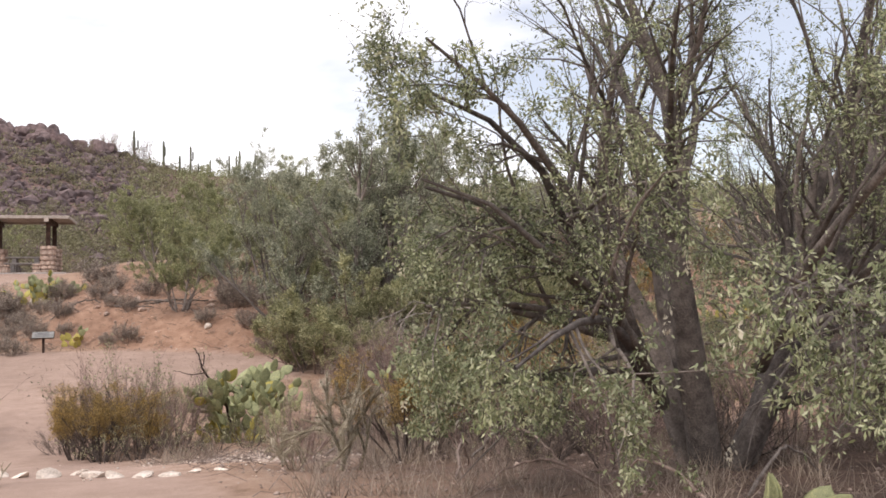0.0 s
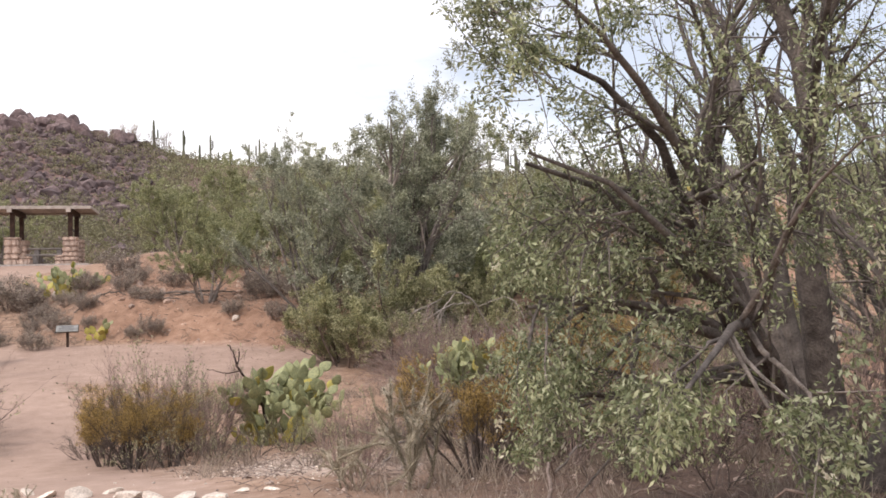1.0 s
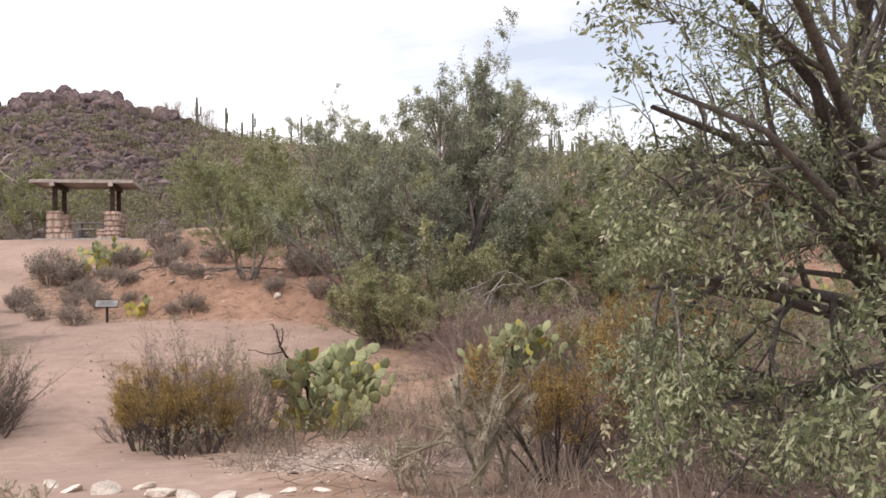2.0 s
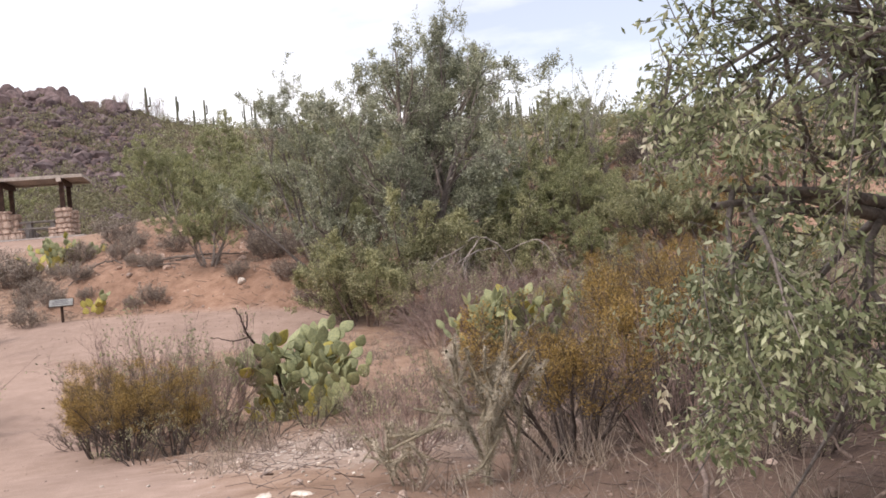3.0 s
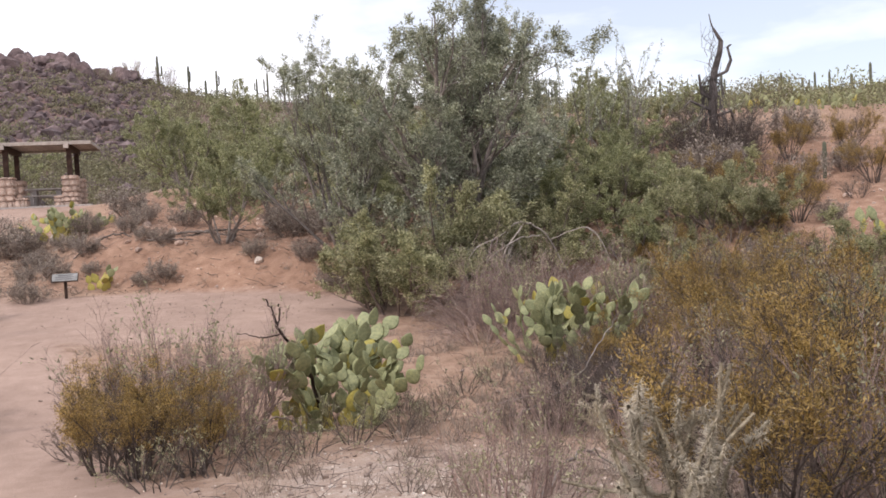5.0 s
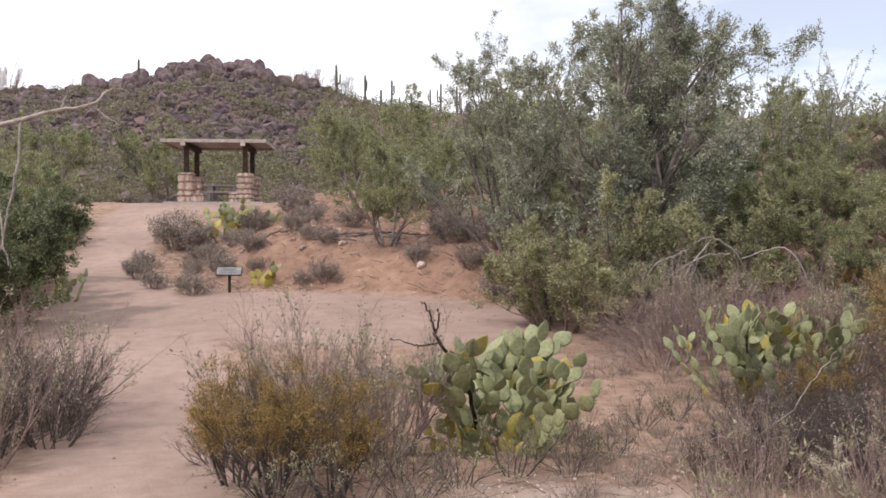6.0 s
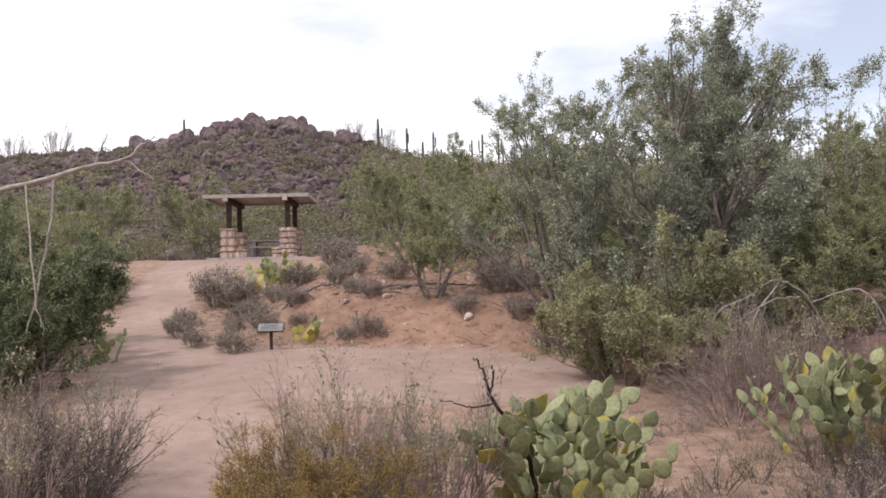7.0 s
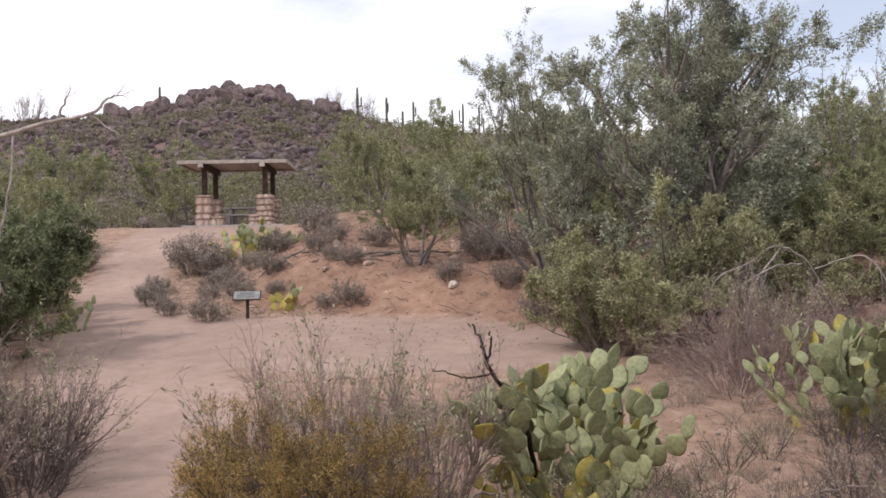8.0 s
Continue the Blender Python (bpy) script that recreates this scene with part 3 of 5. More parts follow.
near_tree = great_tree("large grey-green ironwood tree with drooping leafy boughs beside the trail", 5, (
    (NEAR_TRUNKS, 0.0, (9, 7, 4), (0.5, 0.5, 0.5), (0.55, 0.7, 0.8), (0.03, 0.06, 0.06, 0.05), (0.13, 0.16, 0.2, 0.22), 21, 0.25, -0.2),
    (NEAR_BOUGHS, 1.1, (9, 7, 5), (0.48, 0.5, 0.5), (0.7, 0.85, 0.9), (-0.04, -0.09, -0.10, -0.08), (0.13, 0.17, 0.22, 0.25), 21, 0.25, -0.26)),
    BARK, LEAF_NEAR, (0.036, 0.013), 0.5, 0.026, 0.35, 40, 2.75)
stand(near_tree, 4.8, -1.0)
near_tree_b = put(near_tree, 8.2, 1.6, 40, 1.0)
for bx, by, bt in ((9.9, 3.9, 200), (12.4, 6.0, 100)):
    put(near_tree, bx, by, bt, 0.95)["label"] = "grey-green ironwood tree in a thicket"
near_tree_b["label"] = "grey-green ironwood tree standing behind another"

# middle trees: a tall crown with a lower, airier one beside it
MID_LIMBS = [(0.1, 0.0, 1.4, 5.4, 0.12), (0.35, 0.2, 1.3, 5.2, 0.11), (-0.2, -0.1, 1.3, 4.9, 0.10), (0.4, -0.2, 1.2, 4.4, 0.10), (0.0, -0.4, 1.2, 4.4, 0.09), (0.2, 0.5, 1.2, 4.6, 0.09), (-0.5, 0.1, 1.0, 4.0, 0.08), (0.75, 0.2, 0.8, 3.0, 0.08), (-0.4, -0.5, 0.8, 3.4, 0.07), (0.5, -0.6, 0.8, 3.2, 0.07), (-0.8, -0.1, 0.6, 3.2, 0.07), (0.9, -0.3, 0.5, 2.8, 0.06), (0.42, 0.0, 1.4, 5.5, 0.09), (0.25, -0.15, 1.45, 5.7, 0.09), (0.35, 0.25, 1.3, 5.3, 0.08)]
mid_tree = great_tree("tall dense grey-green ironwood tree on the bank", 8, (
    (MID_LIMBS, 0.0, (10, 7, 5), (0.44, 0.46, 0.5), (0.75, 0.8, 0.8), (0.03, 0.09, 0.12, 0.12), (0.10, 0.15, 0.18, 0.2), 24, 0.16, -0.3),),
    GREY_BARK, LEAF_TREE, (0.072, 0.026), 0.3, 0.04, 0.0)
stand(mid_tree, 4.9, 19.6, 0, 1.10, 0.1, 1.0)
AIRY_LIMBS = [(-0.2, 0.0, 1.4, 4.4, 0.06), (0.15, 0.2, 1.5, 4.6, 0.06), (-0.45, -0.1, 1.2, 4.2, 0.055), (0.3, -0.2, 1.3, 4.0, 0.055), (0.0, -0.4, 1.2, 3.6, 0.05), (-0.6, 0.2, 0.9, 3.2, 0.05), (0.5, 0.0, 1.0, 3.2, 0.05), (-0.05, -0.2, 1.5, 4.5, 0.05), (-0.38, 0.2, 1.4, 4.5, 0.05), (0.4, 0.1, 1.4, 4.4, 0.05), (-0.3, -0.3, 1.4, 4.3, 0.05)]
airy_tree = great_tree("airy grey-green ironwood tree on the bank", 9, (
    (AIRY_LIMBS, 0.0, (8, 6, 5), (0.42, 0.46, 0.5), (0.55, 0.7, 0.8), (0.04, 0.10, 0.12, 0.12), (0.08, 0.13, 0.18, 0.2), 20, 0.25, -0.2),),
    GREY_BARK, LEAF_TREE, (0.056, 0.019), 0.3, 0.03, 0.0)
stand(airy_tree, 2.4, 21.0, 0, 1.06, 0.1)
put(airy_tree, 7.2, 20.8, 150, 0.52, 0.1)["label"] = "small grey-green ironwood tree on the bank"

verde_tree = plant("palo_verde_tree", "yellow-green palo verde tree with fine twigs on the bank", "tree", 14, fan(6, 0.9, 1.9, 0.05, 0.15), 3, (8, 7, 5), (0.55, 0.5, 0.5),
                   (0.7, 0.8, 0.8), (0.03, 0.06, 0.08, 0.1), (0.12, 0.15, 0.2, 0.2), GREY_BARK, LEAF_VERDE, 18, (0.056, 0.017), 0.022, 3, (6, 4, 3, 3), 0.25)
stand(verde_tree, -0.75, 23.6, 0, 1.05)
for x, y, turn, size, tall in ((-2.2, 33.0, 80, 1.3, 1.0), (0.9, 27.5, 150, 1.15, 0.9), (7.4, 18.4, 210, 0.9, 0.95), (9.4, 19.8, 30, 0.95, 0.95), (2.6, 31.0, 320, 1.5, 1.0), (-13.5, 31, 60, 1.2, 0.9), (-16.5, 36, 200, 1.3, 0.9),
                               (-3.9, 46, 20, 1.6, 1.1), (0.5, 45, 120, 1.7, 1.1), (5.5, 43, 70, 1.9, 1.0), (10.5, 40, 260, 1.8, 1.0), (-13, 47, 170, 1.7, 1.0), (-19, 46, 15, 1.9, 1.0), (7.0, 26.5, 290, 1.2, 1.0), (12.5, 29, 10, 1.0, 0.9), (8.4, 16.8, 40, 0.85, 0.85), (10.2, 18.0, 100, 0.85, 0.8), (8.0, 21.6, 150, 0.95, 0.9), (10.6, 22.6, 210, 0.95, 0.85), (6.4, 23.6, 260, 1.0, 0.9), (9.0, 25.6, 310, 1.05, 0.85), (11.6, 26.6, 20, 1.0, 0.85), (4.8, 26, 70, 1.1, 0.9), (16.5, 31, 130, 0.6, 0.8), (20.5, 38, 180, 0.6, 0.8), (14.5, 36, 230, 0.7, 0.85)):
    put(verde_tree, x, y, turn, size, 0.05, tall)

green_bush = plant("green_bush", "dense fresh green desert bush at the foot of the bank", "bush", 21, fan(11, 1.0, 1.35, 0.03, 0.15), 3, (7, 6, 4), (0.5, 0.5, 0.55),
                   (0.7, 0.8, 0.9), (0.04, 0.06, 0.08, 0.08), (0.12, 0.16, 0.2, 0.2), TWIG, LEAF_GREEN, 24, (0.045, 0.015), 0.02, 3, (5, 4, 3, 3), 0.15)
stand(green_bush, 2.95, 16.6, 0, 1.45, 0.3)
for x, y, turn, size in ((4.3, 17.2, 120, 1.2), (6.2, 17.4, 200, 1.0)):
    put(green_bush, x, y, turn, size)

deep_bush = plant("green_bush", "tall dense dark green bush at the trail's edge", "bush", 22, fan(14, 0.95, 1.3, 0.03, 0.2), 3, (8, 6, 4), (0.5, 0.5, 0.55),
                  (0.7, 0.8, 0.9), (0.05, 0.06, 0.08, 0.08), (0.12, 0.16, 0.2, 0.2), TWIG, LEAF_DEEP, 24, (0.045, 0.016), 0.02, 3, (5, 4, 3, 3), 0.1)
stand(deep_bush, -8.7, 15.6, 0, 1.4, 0.2)
for x, y, turn, size in ((-9.2, 17.4, 30, 1.5), (-9.9, 19.8, 300, 1.4), (-10.6, 22.4, 110, 1.2)):
    put(deep_bush, x, y, turn, size, 0.2)

ochre_bush = plant("ochre_bush", "half-dry bush with ochre leaves on thin dark twigs", "bush", 31, fan(13, 0.7, 0.80, 0.013, 0.07), 3, (6, 5, 4), (0.55, 0.55, 0.55),
                   (0.5, 0.6, 0.7), (0.05, 0.07, 0.08, 0.08), (0.1, 0.14, 0.18, 0.2), DARK_TWIG, LEAF_OCHRE, 15, (0.020, 0.0055), 0.018, 2, (4, 3, 3, 3), 0.2, patchy=-0.06, bare=0.30)
stand(ochre_bush, 2.55, 0.9, 0, 1.25)
for x, y, turn, size in ((-1.4, 6.6, 140, 0.9), (-1.0, 6.1, 20, 0.9), (-0.5, 6.1, 250, 0.85), (-1.1, 7.0, 310, 0.9), (3.9, 2.4, 30, 1.2), (5.8, 6.6, 200, 1.25), (7.2, 9.6, 300, 1.6), (7.8, 12.2, 10, 1.5), (5.2, 4.4, 260, 1.25), (8.8, 11.2, 150, 1.5), (5.0, 9.7, 60, 0.8)):
    put(ochre_bush, x, y, turn, size)

grey_bush = plant("twiggy_bush", "leggy grey-twigged bush with sparse green tips", "bush", 37, fan(22, 0.85, 0.88, 0.010, 0.16), 2, (8, 5), (0.48, 0.5),
                  (0.4, 0.55), (0.06, 0.08, 0.08), (0.07, 0.12, 0.16), PINK_TWIG, LEAF_TIP, 3, (0.034, 0.012), 0.012, 2, (5, 4, 3), 0.15, patchy=0.05)
stand(grey_bush, -0.55, 7.8, 0, 1.3)
for x, y, turn, size in ((-1.0, 7.8, 60, 1.25), (-0.1, 8.0, 130, 1.1), (-0.3, 7.4, 310, 0.9), (4.4, 13.4, 20, 1.2), (5.1, 13.9, 300, 1.3), (3.2, 6.4, 10, 0.6),
                         (6.0, 11.6, 45, 1.3), (1.5, 1.7, 80, 0.6), (3.3, 1.0, 160, 0.8), (4.6, 0.9, 10, 1.0), (6.0, -0.4, 100, 1.1), (5.6, 2.3, 200, 1.1), (7.6, 3.4, 300, 1.3), (6.8, -2.6, 150, 1.1), (-4.3, 9.7, 40, 1.2), (-4.9, 8.6, 220, 1.2), (-4.1, 7.5, 300, 0.95), (4.6, 5.6, 30, 0.9), (3.4, 4.4, 120, 0.6)):
    put(grey_bush, x, y, turn, size)

# bare-stemmed scrub at the foot of the cactus and beside the trail
leggy_bush = plant("leggy_bush", "sparse leggy shrub with bare bent stems", "bush", 38, fan(9, 1.0, 0.62, 0.009, 0.08), 2, (5, 4), (0.55, 0.5),
                   (0.7, 0.7), (0.03, 0.06, 0.06), (0.16, 0.2, 0.22), DARK_TWIG, LEAF_TIP, 5, (0.026, 0.010), 0.012, 2, (5, 4, 3), 0.2, patchy=-0.05)
stand(leggy_bush, -0.75, 5.2, 0, 0.95)
for x, y, turn, size in ((-0.25, 5.6, 50, 1.0), (0.2, 5.9, 120, 1.0), (0.6, 6.5, 200, 0.95), (1.1, 6.8, 290, 1.0), (0.1, 6.9, 170, 0.95), (1.7, 7.4, 240, 0.8), (1.6, 6.9, 20, 0.75), (2.2, 7.9, 90, 0.8), (2.0, 9.2, 160, 0.7), (2.9, 9.6, 240, 0.9), (3.4, 10.0, 310, 0.9), (2.7, 5.2, 10, 0.7), (2.1, 3.0, 70, 0.6), (3.9, -0.9, 140, 0.8), (3.2, -0.3, 200, 0.7), (1.2, 3.6, 260, 0.5)):
    put(leggy_bush, x, y, turn, size)

dark_brush = plant("dark_brush", "dark grey dry bush of fine tangled twigs", "bush", 40, fan(18, 1.0, 0.62, 0.009, 0.14), 2, (9, 6), (0.55, 0.5),
                   (0.7, 0.8), (0.03, 0.05, 0.05), (0.13, 0.18, 0.2), DARK_TWIG, LEAF_GREY, 2, (0.022, 0.008), 0.012, 2, (5, 4, 3), 0.15, patchy=0.1)
stand(dark_brush, 3.4, 6.7, 0, 1.0)
for x, y, turn, size in ((-4.6, 10.4, 80, 1.7), (-4.9, 9.3, 180, 1.7), (-4.4, 8.2, 270, 1.5), (-3.9, 8.9, 130, 1.3), (-4.6, 7.2, 20, 1.4), (-4.2, 9.3, 310, 1.5), (-4.3, 7.7, 240, 1.4), (-5.0, 10.0, 60, 1.7)):
    put(dark_brush, x, y, turn, size)["label"] = "dark reddish-grey brush beside the trail"
for x, y, turn, size in ((3.95, 6.3, 70, 1.25), (4.45, 6.9, 140, 1.35), (4.9, 6.3, 210, 1.3), (3.9, 7.4, 280, 1.3), (3.5, 7.9, 15, 1.0), (4.3, 7.7, 195, 1.2), (5.0, 7.8, 255, 1.3), (5.4, 7.3, 350, 1.25), (2.95, 7.0, 30, 0.8), (4.6, 8.2, 100, 1.2), (5.3, 5.4, 170, 1.1), (5.6, 6.2, 40, 1.4), (4.3, 10.2, 15, 1.0), (4.9, 10.0, 95, 1.1), (5.6, 10.4, 185, 1.2), (5.3, 9.2, 265, 1.3), (6.2, 9.4, 345, 1.3), (6.2, 7.0, 120, 1.4), (6.0, 8.3, 310, 1.4), (-1.75, 7.6, 230, 0.75), (-1.5, 7.9, 20, 0.8), (3.0, 2.2, 60, 0.9), (3.3, 1.3, 130, 0.9), (4.0, 3.6, 200, 1.0), (4.4, 0.6, 270, 1.1), (5.2, -0.6, 340, 1.1), (3.6, -0.2, 50, 0.8), (5.8, 1.2, 110, 1.2), (6.6, -1.6, 190, 1.1)):
    put(dark_brush, x, y, turn, size)

# dry brush that hangs over itself, grey-pink
brush = plant("dry_brush", "dry pinkish-grey brush bent over under dead branches", "bush", 39, fan(20, 1.1, 1.05, 0.011, 0.22), 2, (8, 6), (0.5, 0.5),
              (0.6, 0.8), (-0.05, -0.08, -0.08), (0.12, 0.18, 0.2), PINK_TWIG, LEAF_GREY, 2, (0.026, 0.010), 0.015, 2, (5, 4, 3), 0.15, patchy=0.0)
stand(brush, 4.3, 14.9, 0, 1.15)
for x, y, turn, size in ((4.9, 15.0, 60, 1.3), (5.7, 14.6, 130, 1.35), (5.0, 14.0, 210, 1.1), (6.5, 14.8, 280, 1.4), (4.0, 13.9, 330, 0.9), (6.4, 13.4, 20, 1.2), (3.9, 12.7, 100, 0.8)):
    put(brush, x, y, turn, size)

bursage = plant("low_grey_shrub", "low rounded grey-brown shrub on bare soil", "shrub", 41, fan(22, 1.1, 0.36, 0.006, 0.05), 2, (6, 4), (0.55, 0.55),
                (0.6, 0.7), (0.06, 0.06, 0.06), (0.1, 0.15, 0.2), TWIG, LEAF_GREY, 6, (0.028, 0.010), 0.02, 1, (3, 3, 3), 0.2)
stand(bursage, -5.4, 21.4, 40, 1.5)
put(bursage, -7.7, 28.7, 0, 2.0)["label"] = "large rounded grey-brown shrub in front of the shelter"
put(bursage, -7.2, 28.4, 140, 1.5)
for x, y, turn, size in ((-5.2, 23.8, 90, 1.0), (-7.5, 24.0, 10, 0.95), (-6.6, 22.4, 60, 0.75), (-6.9, 29.4, 210, 0.95), (-4.0, 29.3, 130, 1.6), (-3.3, 27.9, 300, 1.1), (-5.2, 28.8, 200, 1.3), (-2.3, 22.6, 80, 0.95), (-2.9, 22.7, 20, 0.6),
                         (0.05, 22.2, 260, 0.8), (1.0, 23.8, 160, 1.3), (1.6, 24.4, 60, 1.2), (-5.9, 25.6, 10, 1.0), (-4.6, 25.0, 120, 1.0), (-6.4, 26.3, 220, 0.9), (-11.4, 29.6, 320, 1.4), (-7.9, 26.0, 90, 0.8), (0.9, 25.3, 20, 1.4), (2.3, 22.6, 70, 1.5), (3.0, 21.4, 40, 1.2),
                         (10.9, 15.4, 40, 1.2), (12.0, 17.5, 140, 1.3), (14.5, 20.0, 240, 1.5), (13.4, 17.0, 60, 0.9), (16.5, 21.0, 180, 1.4), (12.2, 21.5, 20, 1.8), (13.2, 22.2, 120, 2.0), (17.5, 25, 30, 2.0), (15.0, 24.6, 210, 1.8), (11.0, 13.0, 10, 0.9), (-5.6, 27.4, 30, 0.9), (-3.6, 26.2, 100, 0.9), (-2.4, 24.2, 150, 0.8), (-1.9, 26.8, 200, 1.1), (-4.3, 23.8, 250, 0.6), (-6.1, 24.4, 300, 0.7), (-8.0, 25.2, 350, 0.7), (-3.0, 24.9, 15, 0.7), (1.9, 19.8, 75, 0.9), (1.4, 21.3, 135, 0.9)):
    put(bursage, x, y, turn, size)


for x, y, turn, size in ((11.6, 15.6, 10, 0.9), (12.8, 17.4, 80, 1.0), (13.6, 19.2, 160, 1.1), (15.2, 18.6, 230, 0.9), (16.4, 19.6, 300, 1.1), (11.4, 18.6, 40, 1.0), (17.6, 22.5, 120, 1.2), (12.4, 20.4, 200, 1.1), (14.4, 21.6, 270, 1.2), (19.0, 24.5, 330, 1.3), (16.0, 23.0, 60, 1.1)):
    put(dark_brush if turn % 20 else ochre_bush, x, y, turn, size)
for x, y, turn, size in ((12.0, 13.4, 30, 0.8), (10.6, 16.6, 260, 0.9)):
    put(green_bush, x, y, turn, size)["label"] = "olive-green bush on the red slope"


def thicket():
    """Brush that fills the ground between the larger plants."""
    rng = np.random.default_rng(51)
    done = 0
    while done < 46:
        x, y = rng.uniform(4.6, 11.5), rng.uniform(5.5, 16.5)
        if x < 2.6 + 0.36 * y or x > 5.5 + 0.42 * y:
            continue
        kind = rng.choice(4, p=(0.35, 0.25, 0.2, 0.2))
        t = put((grey_bush, ochre_bush, bursage, green_bush)[kind], x, y, rng.uniform(0, 360), rng.uniform(0.8, 1.25) * (1.5, 1.0, 1.5, 0.6)[kind] * (0.7 if kind == 0 else 1.0))
        if kind == 0:
            t["label"] = "dry pinkish-grey brush in a dense thicket"
        done += 1
    done = 0
    while done < 60:
        x, y = rng.uniform(-1.5, 16), rng.uniform(20.5, 40)
        s = y - bank_toe(x)
        if s < 3.2 or x > 3 + 0.42 * y or (x < 2 and y < 26) or (x < 1 + 0.0 * y and y < 27):
            continue
        kind = rng.choice(3, p=(0.55, 0.25, 0.2))
        t = put((verde_tree, green_bush, grey_bush)[kind], x, y, rng.uniform(0, 360), rng.uniform(0.5, 0.8) * (1.3 if kind else 1.0) * (0.7 if x > 10 else 1.0), 0.05, 0.85)
        if kind == 0:
            t["label"] = "small yellow-green palo verde tree on the slope"
        done += 1



thicket()


def ocotillo_starts(rng):
    return [((rng.normal(0, 0.08), rng.normal(0, 0.08), -0.05), (rng.normal(0, 0.34), rng.normal(0, 0.34), 1.0), rng.uniform(2.3, 3.9), 0.022) for _ in range(9)]


ocotillo = plant("ocotillo", "tall whip-like ocotillo with leafy upright stems", "shrub", 61, ocotillo_starts, 1, (3,), (0.3,), (0.35,), (0.02, 0.05), (0.11, 0.14), GREY_BARK, LEAF_TREE, 46, (0.07, 0.026), 0.02, 0, (5, 4), 0.4)
stand(ocotillo, 8.8, 22.6, 0, 1.0)
for x, y, turn, size in ((10.2, 24.2, 60, 1.1), (11.6, 24.6, 130, 0.95), (8.0, 24.4, 200, 1.05), (12.4, 25.4, 280, 1.0), (9.6, 26.4, 20, 1.1), (-3.4, 61, 10, 1.05), (-2.3, 64, 80, 1.05), (-1.2, 60, 150, 0.9)):
    put(ocotillo, x, y, turn, size)
for bearing, far, size in ((-6.7, 136, 2.6), (-4.9, 134, 2.8), (-23.8, 132, 3.4), (-26, 130, 3.0), (-8.0, 128, 2.0), (-19.5, 134, 1.8)):
    a = math.radians(bearing)
    put(grey_bush, far * math.sin(a), far * math.cos(a), bearing * 9, size)["label"] = "grey-brown bush on the rocky skyline"


# ---- cacti ----
def pad_mesh(name, material, rng):
    """One flat cactus pad, narrow at its foot, in the xz plane, with areoles left to the material."""
    rows, cols = 7, 10
    v, f = [], []
    bend = rng.uniform(-0.03, 0.03)
    for i in range(rows + 1):
        t = i / rows
        w = 0.40 * math.sin(math.pi * min(1, 0.06 + 0.94 * t ** 0.85)) ** 0.75 + (0.05 if i == 0 else 0)
        thick = 0.055 * (1 - 0.4 * t)
        for j in range(cols):
            a = 2 * math.pi * j / cols
            v.append((w * math.cos(a), thick * math.sin(a) * (0.4 + 0.6 * min(1, w / 0.3)) + bend * math.sin(math.pi * t) * 2, t))
    for i in range(rows):
        for j in range(cols):
            k = (j + 1) % cols
            f.append((i * cols + j, i * cols + k, (i + 1) * cols + k, (i + 1) * cols + j))
    b = Bits()
    b.add(np.array(v), np.array(f))
    return b.mesh(name, material, True)


PAD_RNG = np.random.default_rng(3)
PADS = [pad_mesh("pad", PAD, PAD_RNG) for _ in range(3)]
PADS_YELLOW = [pad_mesh("pad", PAD_YELLOW, PAD_RNG) for _ in range(2)]


def prickly_pear(label, x, y, seed, size=0.28, bases=7, ring=0.5, most=70, yellow=0.15, tiers=4, group="prickly pears", upright=0.1):
    """Pads grown one from the rim of another."""
    rng = np.random.default_rng(seed)
    ob = thing("prickly_pear", label, "cactus", x, y, None, group)
    live, count = [], 0
    for i in range(bases):
        a = i * 2.4 + rng.uniform(-0.4, 0.4)
        r = ring * math.sqrt((i + 0.4) / bases)
        lean = 26 * r / max(ring, 0.1)
        live.append((Matrix.Translation((r * math.cos(a), r * math.sin(a), -0.03)) @ pose(0, 0, 0, 0, 0, math.degrees(a) - 90) @ pose(0, 0, 0, -lean * rng.uniform(0.4, 1.1), rng.normal(0, 12), 0) @ pose(0, 0, 0, 0, 0, rng.uniform(0, 180)), size * rng.uniform(0.9, 1.2), 0))
    while live and count < most:
        m, s, tier = live.pop(0)
        odd = rng.uniform() < yellow * (2.0 if tier < 2 else 0.35)
        mesh = PADS_YELLOW[rng.integers(2)] if odd else PADS[rng.integers(3)]
        attach("pad", mesh, ob, "", m @ Matrix.Diagonal((s, s, s, 1)))
        count += 1
        if tier >= tiers:
            continue
        for _ in range(rng.choice((1, 1, 1, 2, 2))):
            u = rng.uniform(-0.85, 0.85)
            rim = Matrix.Translation((0.36 * s * math.sin(u * 1.4), 0, s * (0.62 + 0.34 * math.cos(u * 1.5))))
            tip = m @ rim @ pose(0, 0, 0, rng.normal(0, 15), u * 36, rng.uniform(-65, 65))
            if tip.to_3x3().col[2].z > upright and tip.translation.z > 0.02:
                live.append((tip, s * rng.uniform(0.90, 1.02), tier + 1))
    return ob


prickly_pear("large prickly pear clump with grey-green and some yellow pads", 1.05, 8.5, 71, 0.245, 20, 0.66, 300, 0.28, 6, upright=0.42)
prickly_pear("prickly pear clump half hidden among dry twigs", 4.95, 11.2, 72, 0.255, 18, 0.78, 230, 0.2, 5, upright=0.42)
prickly_pear("bright prickly pear clump in front of the shelter", -5.85, 29.7, 73, 0.28, 18, 1.0, 150, 0.35, 4)
prickly_pear("small yellowing prickly pear beside the sign", -3.85, 22.9, 74, 0.24, 5, 0.3, 16, 0.7, 2)
prickly_pear("prickly pear among bushes at the trail's edge", -11.4, 28.6, 75, 0.30, 7, 0.7, 40, 0.15, 3)
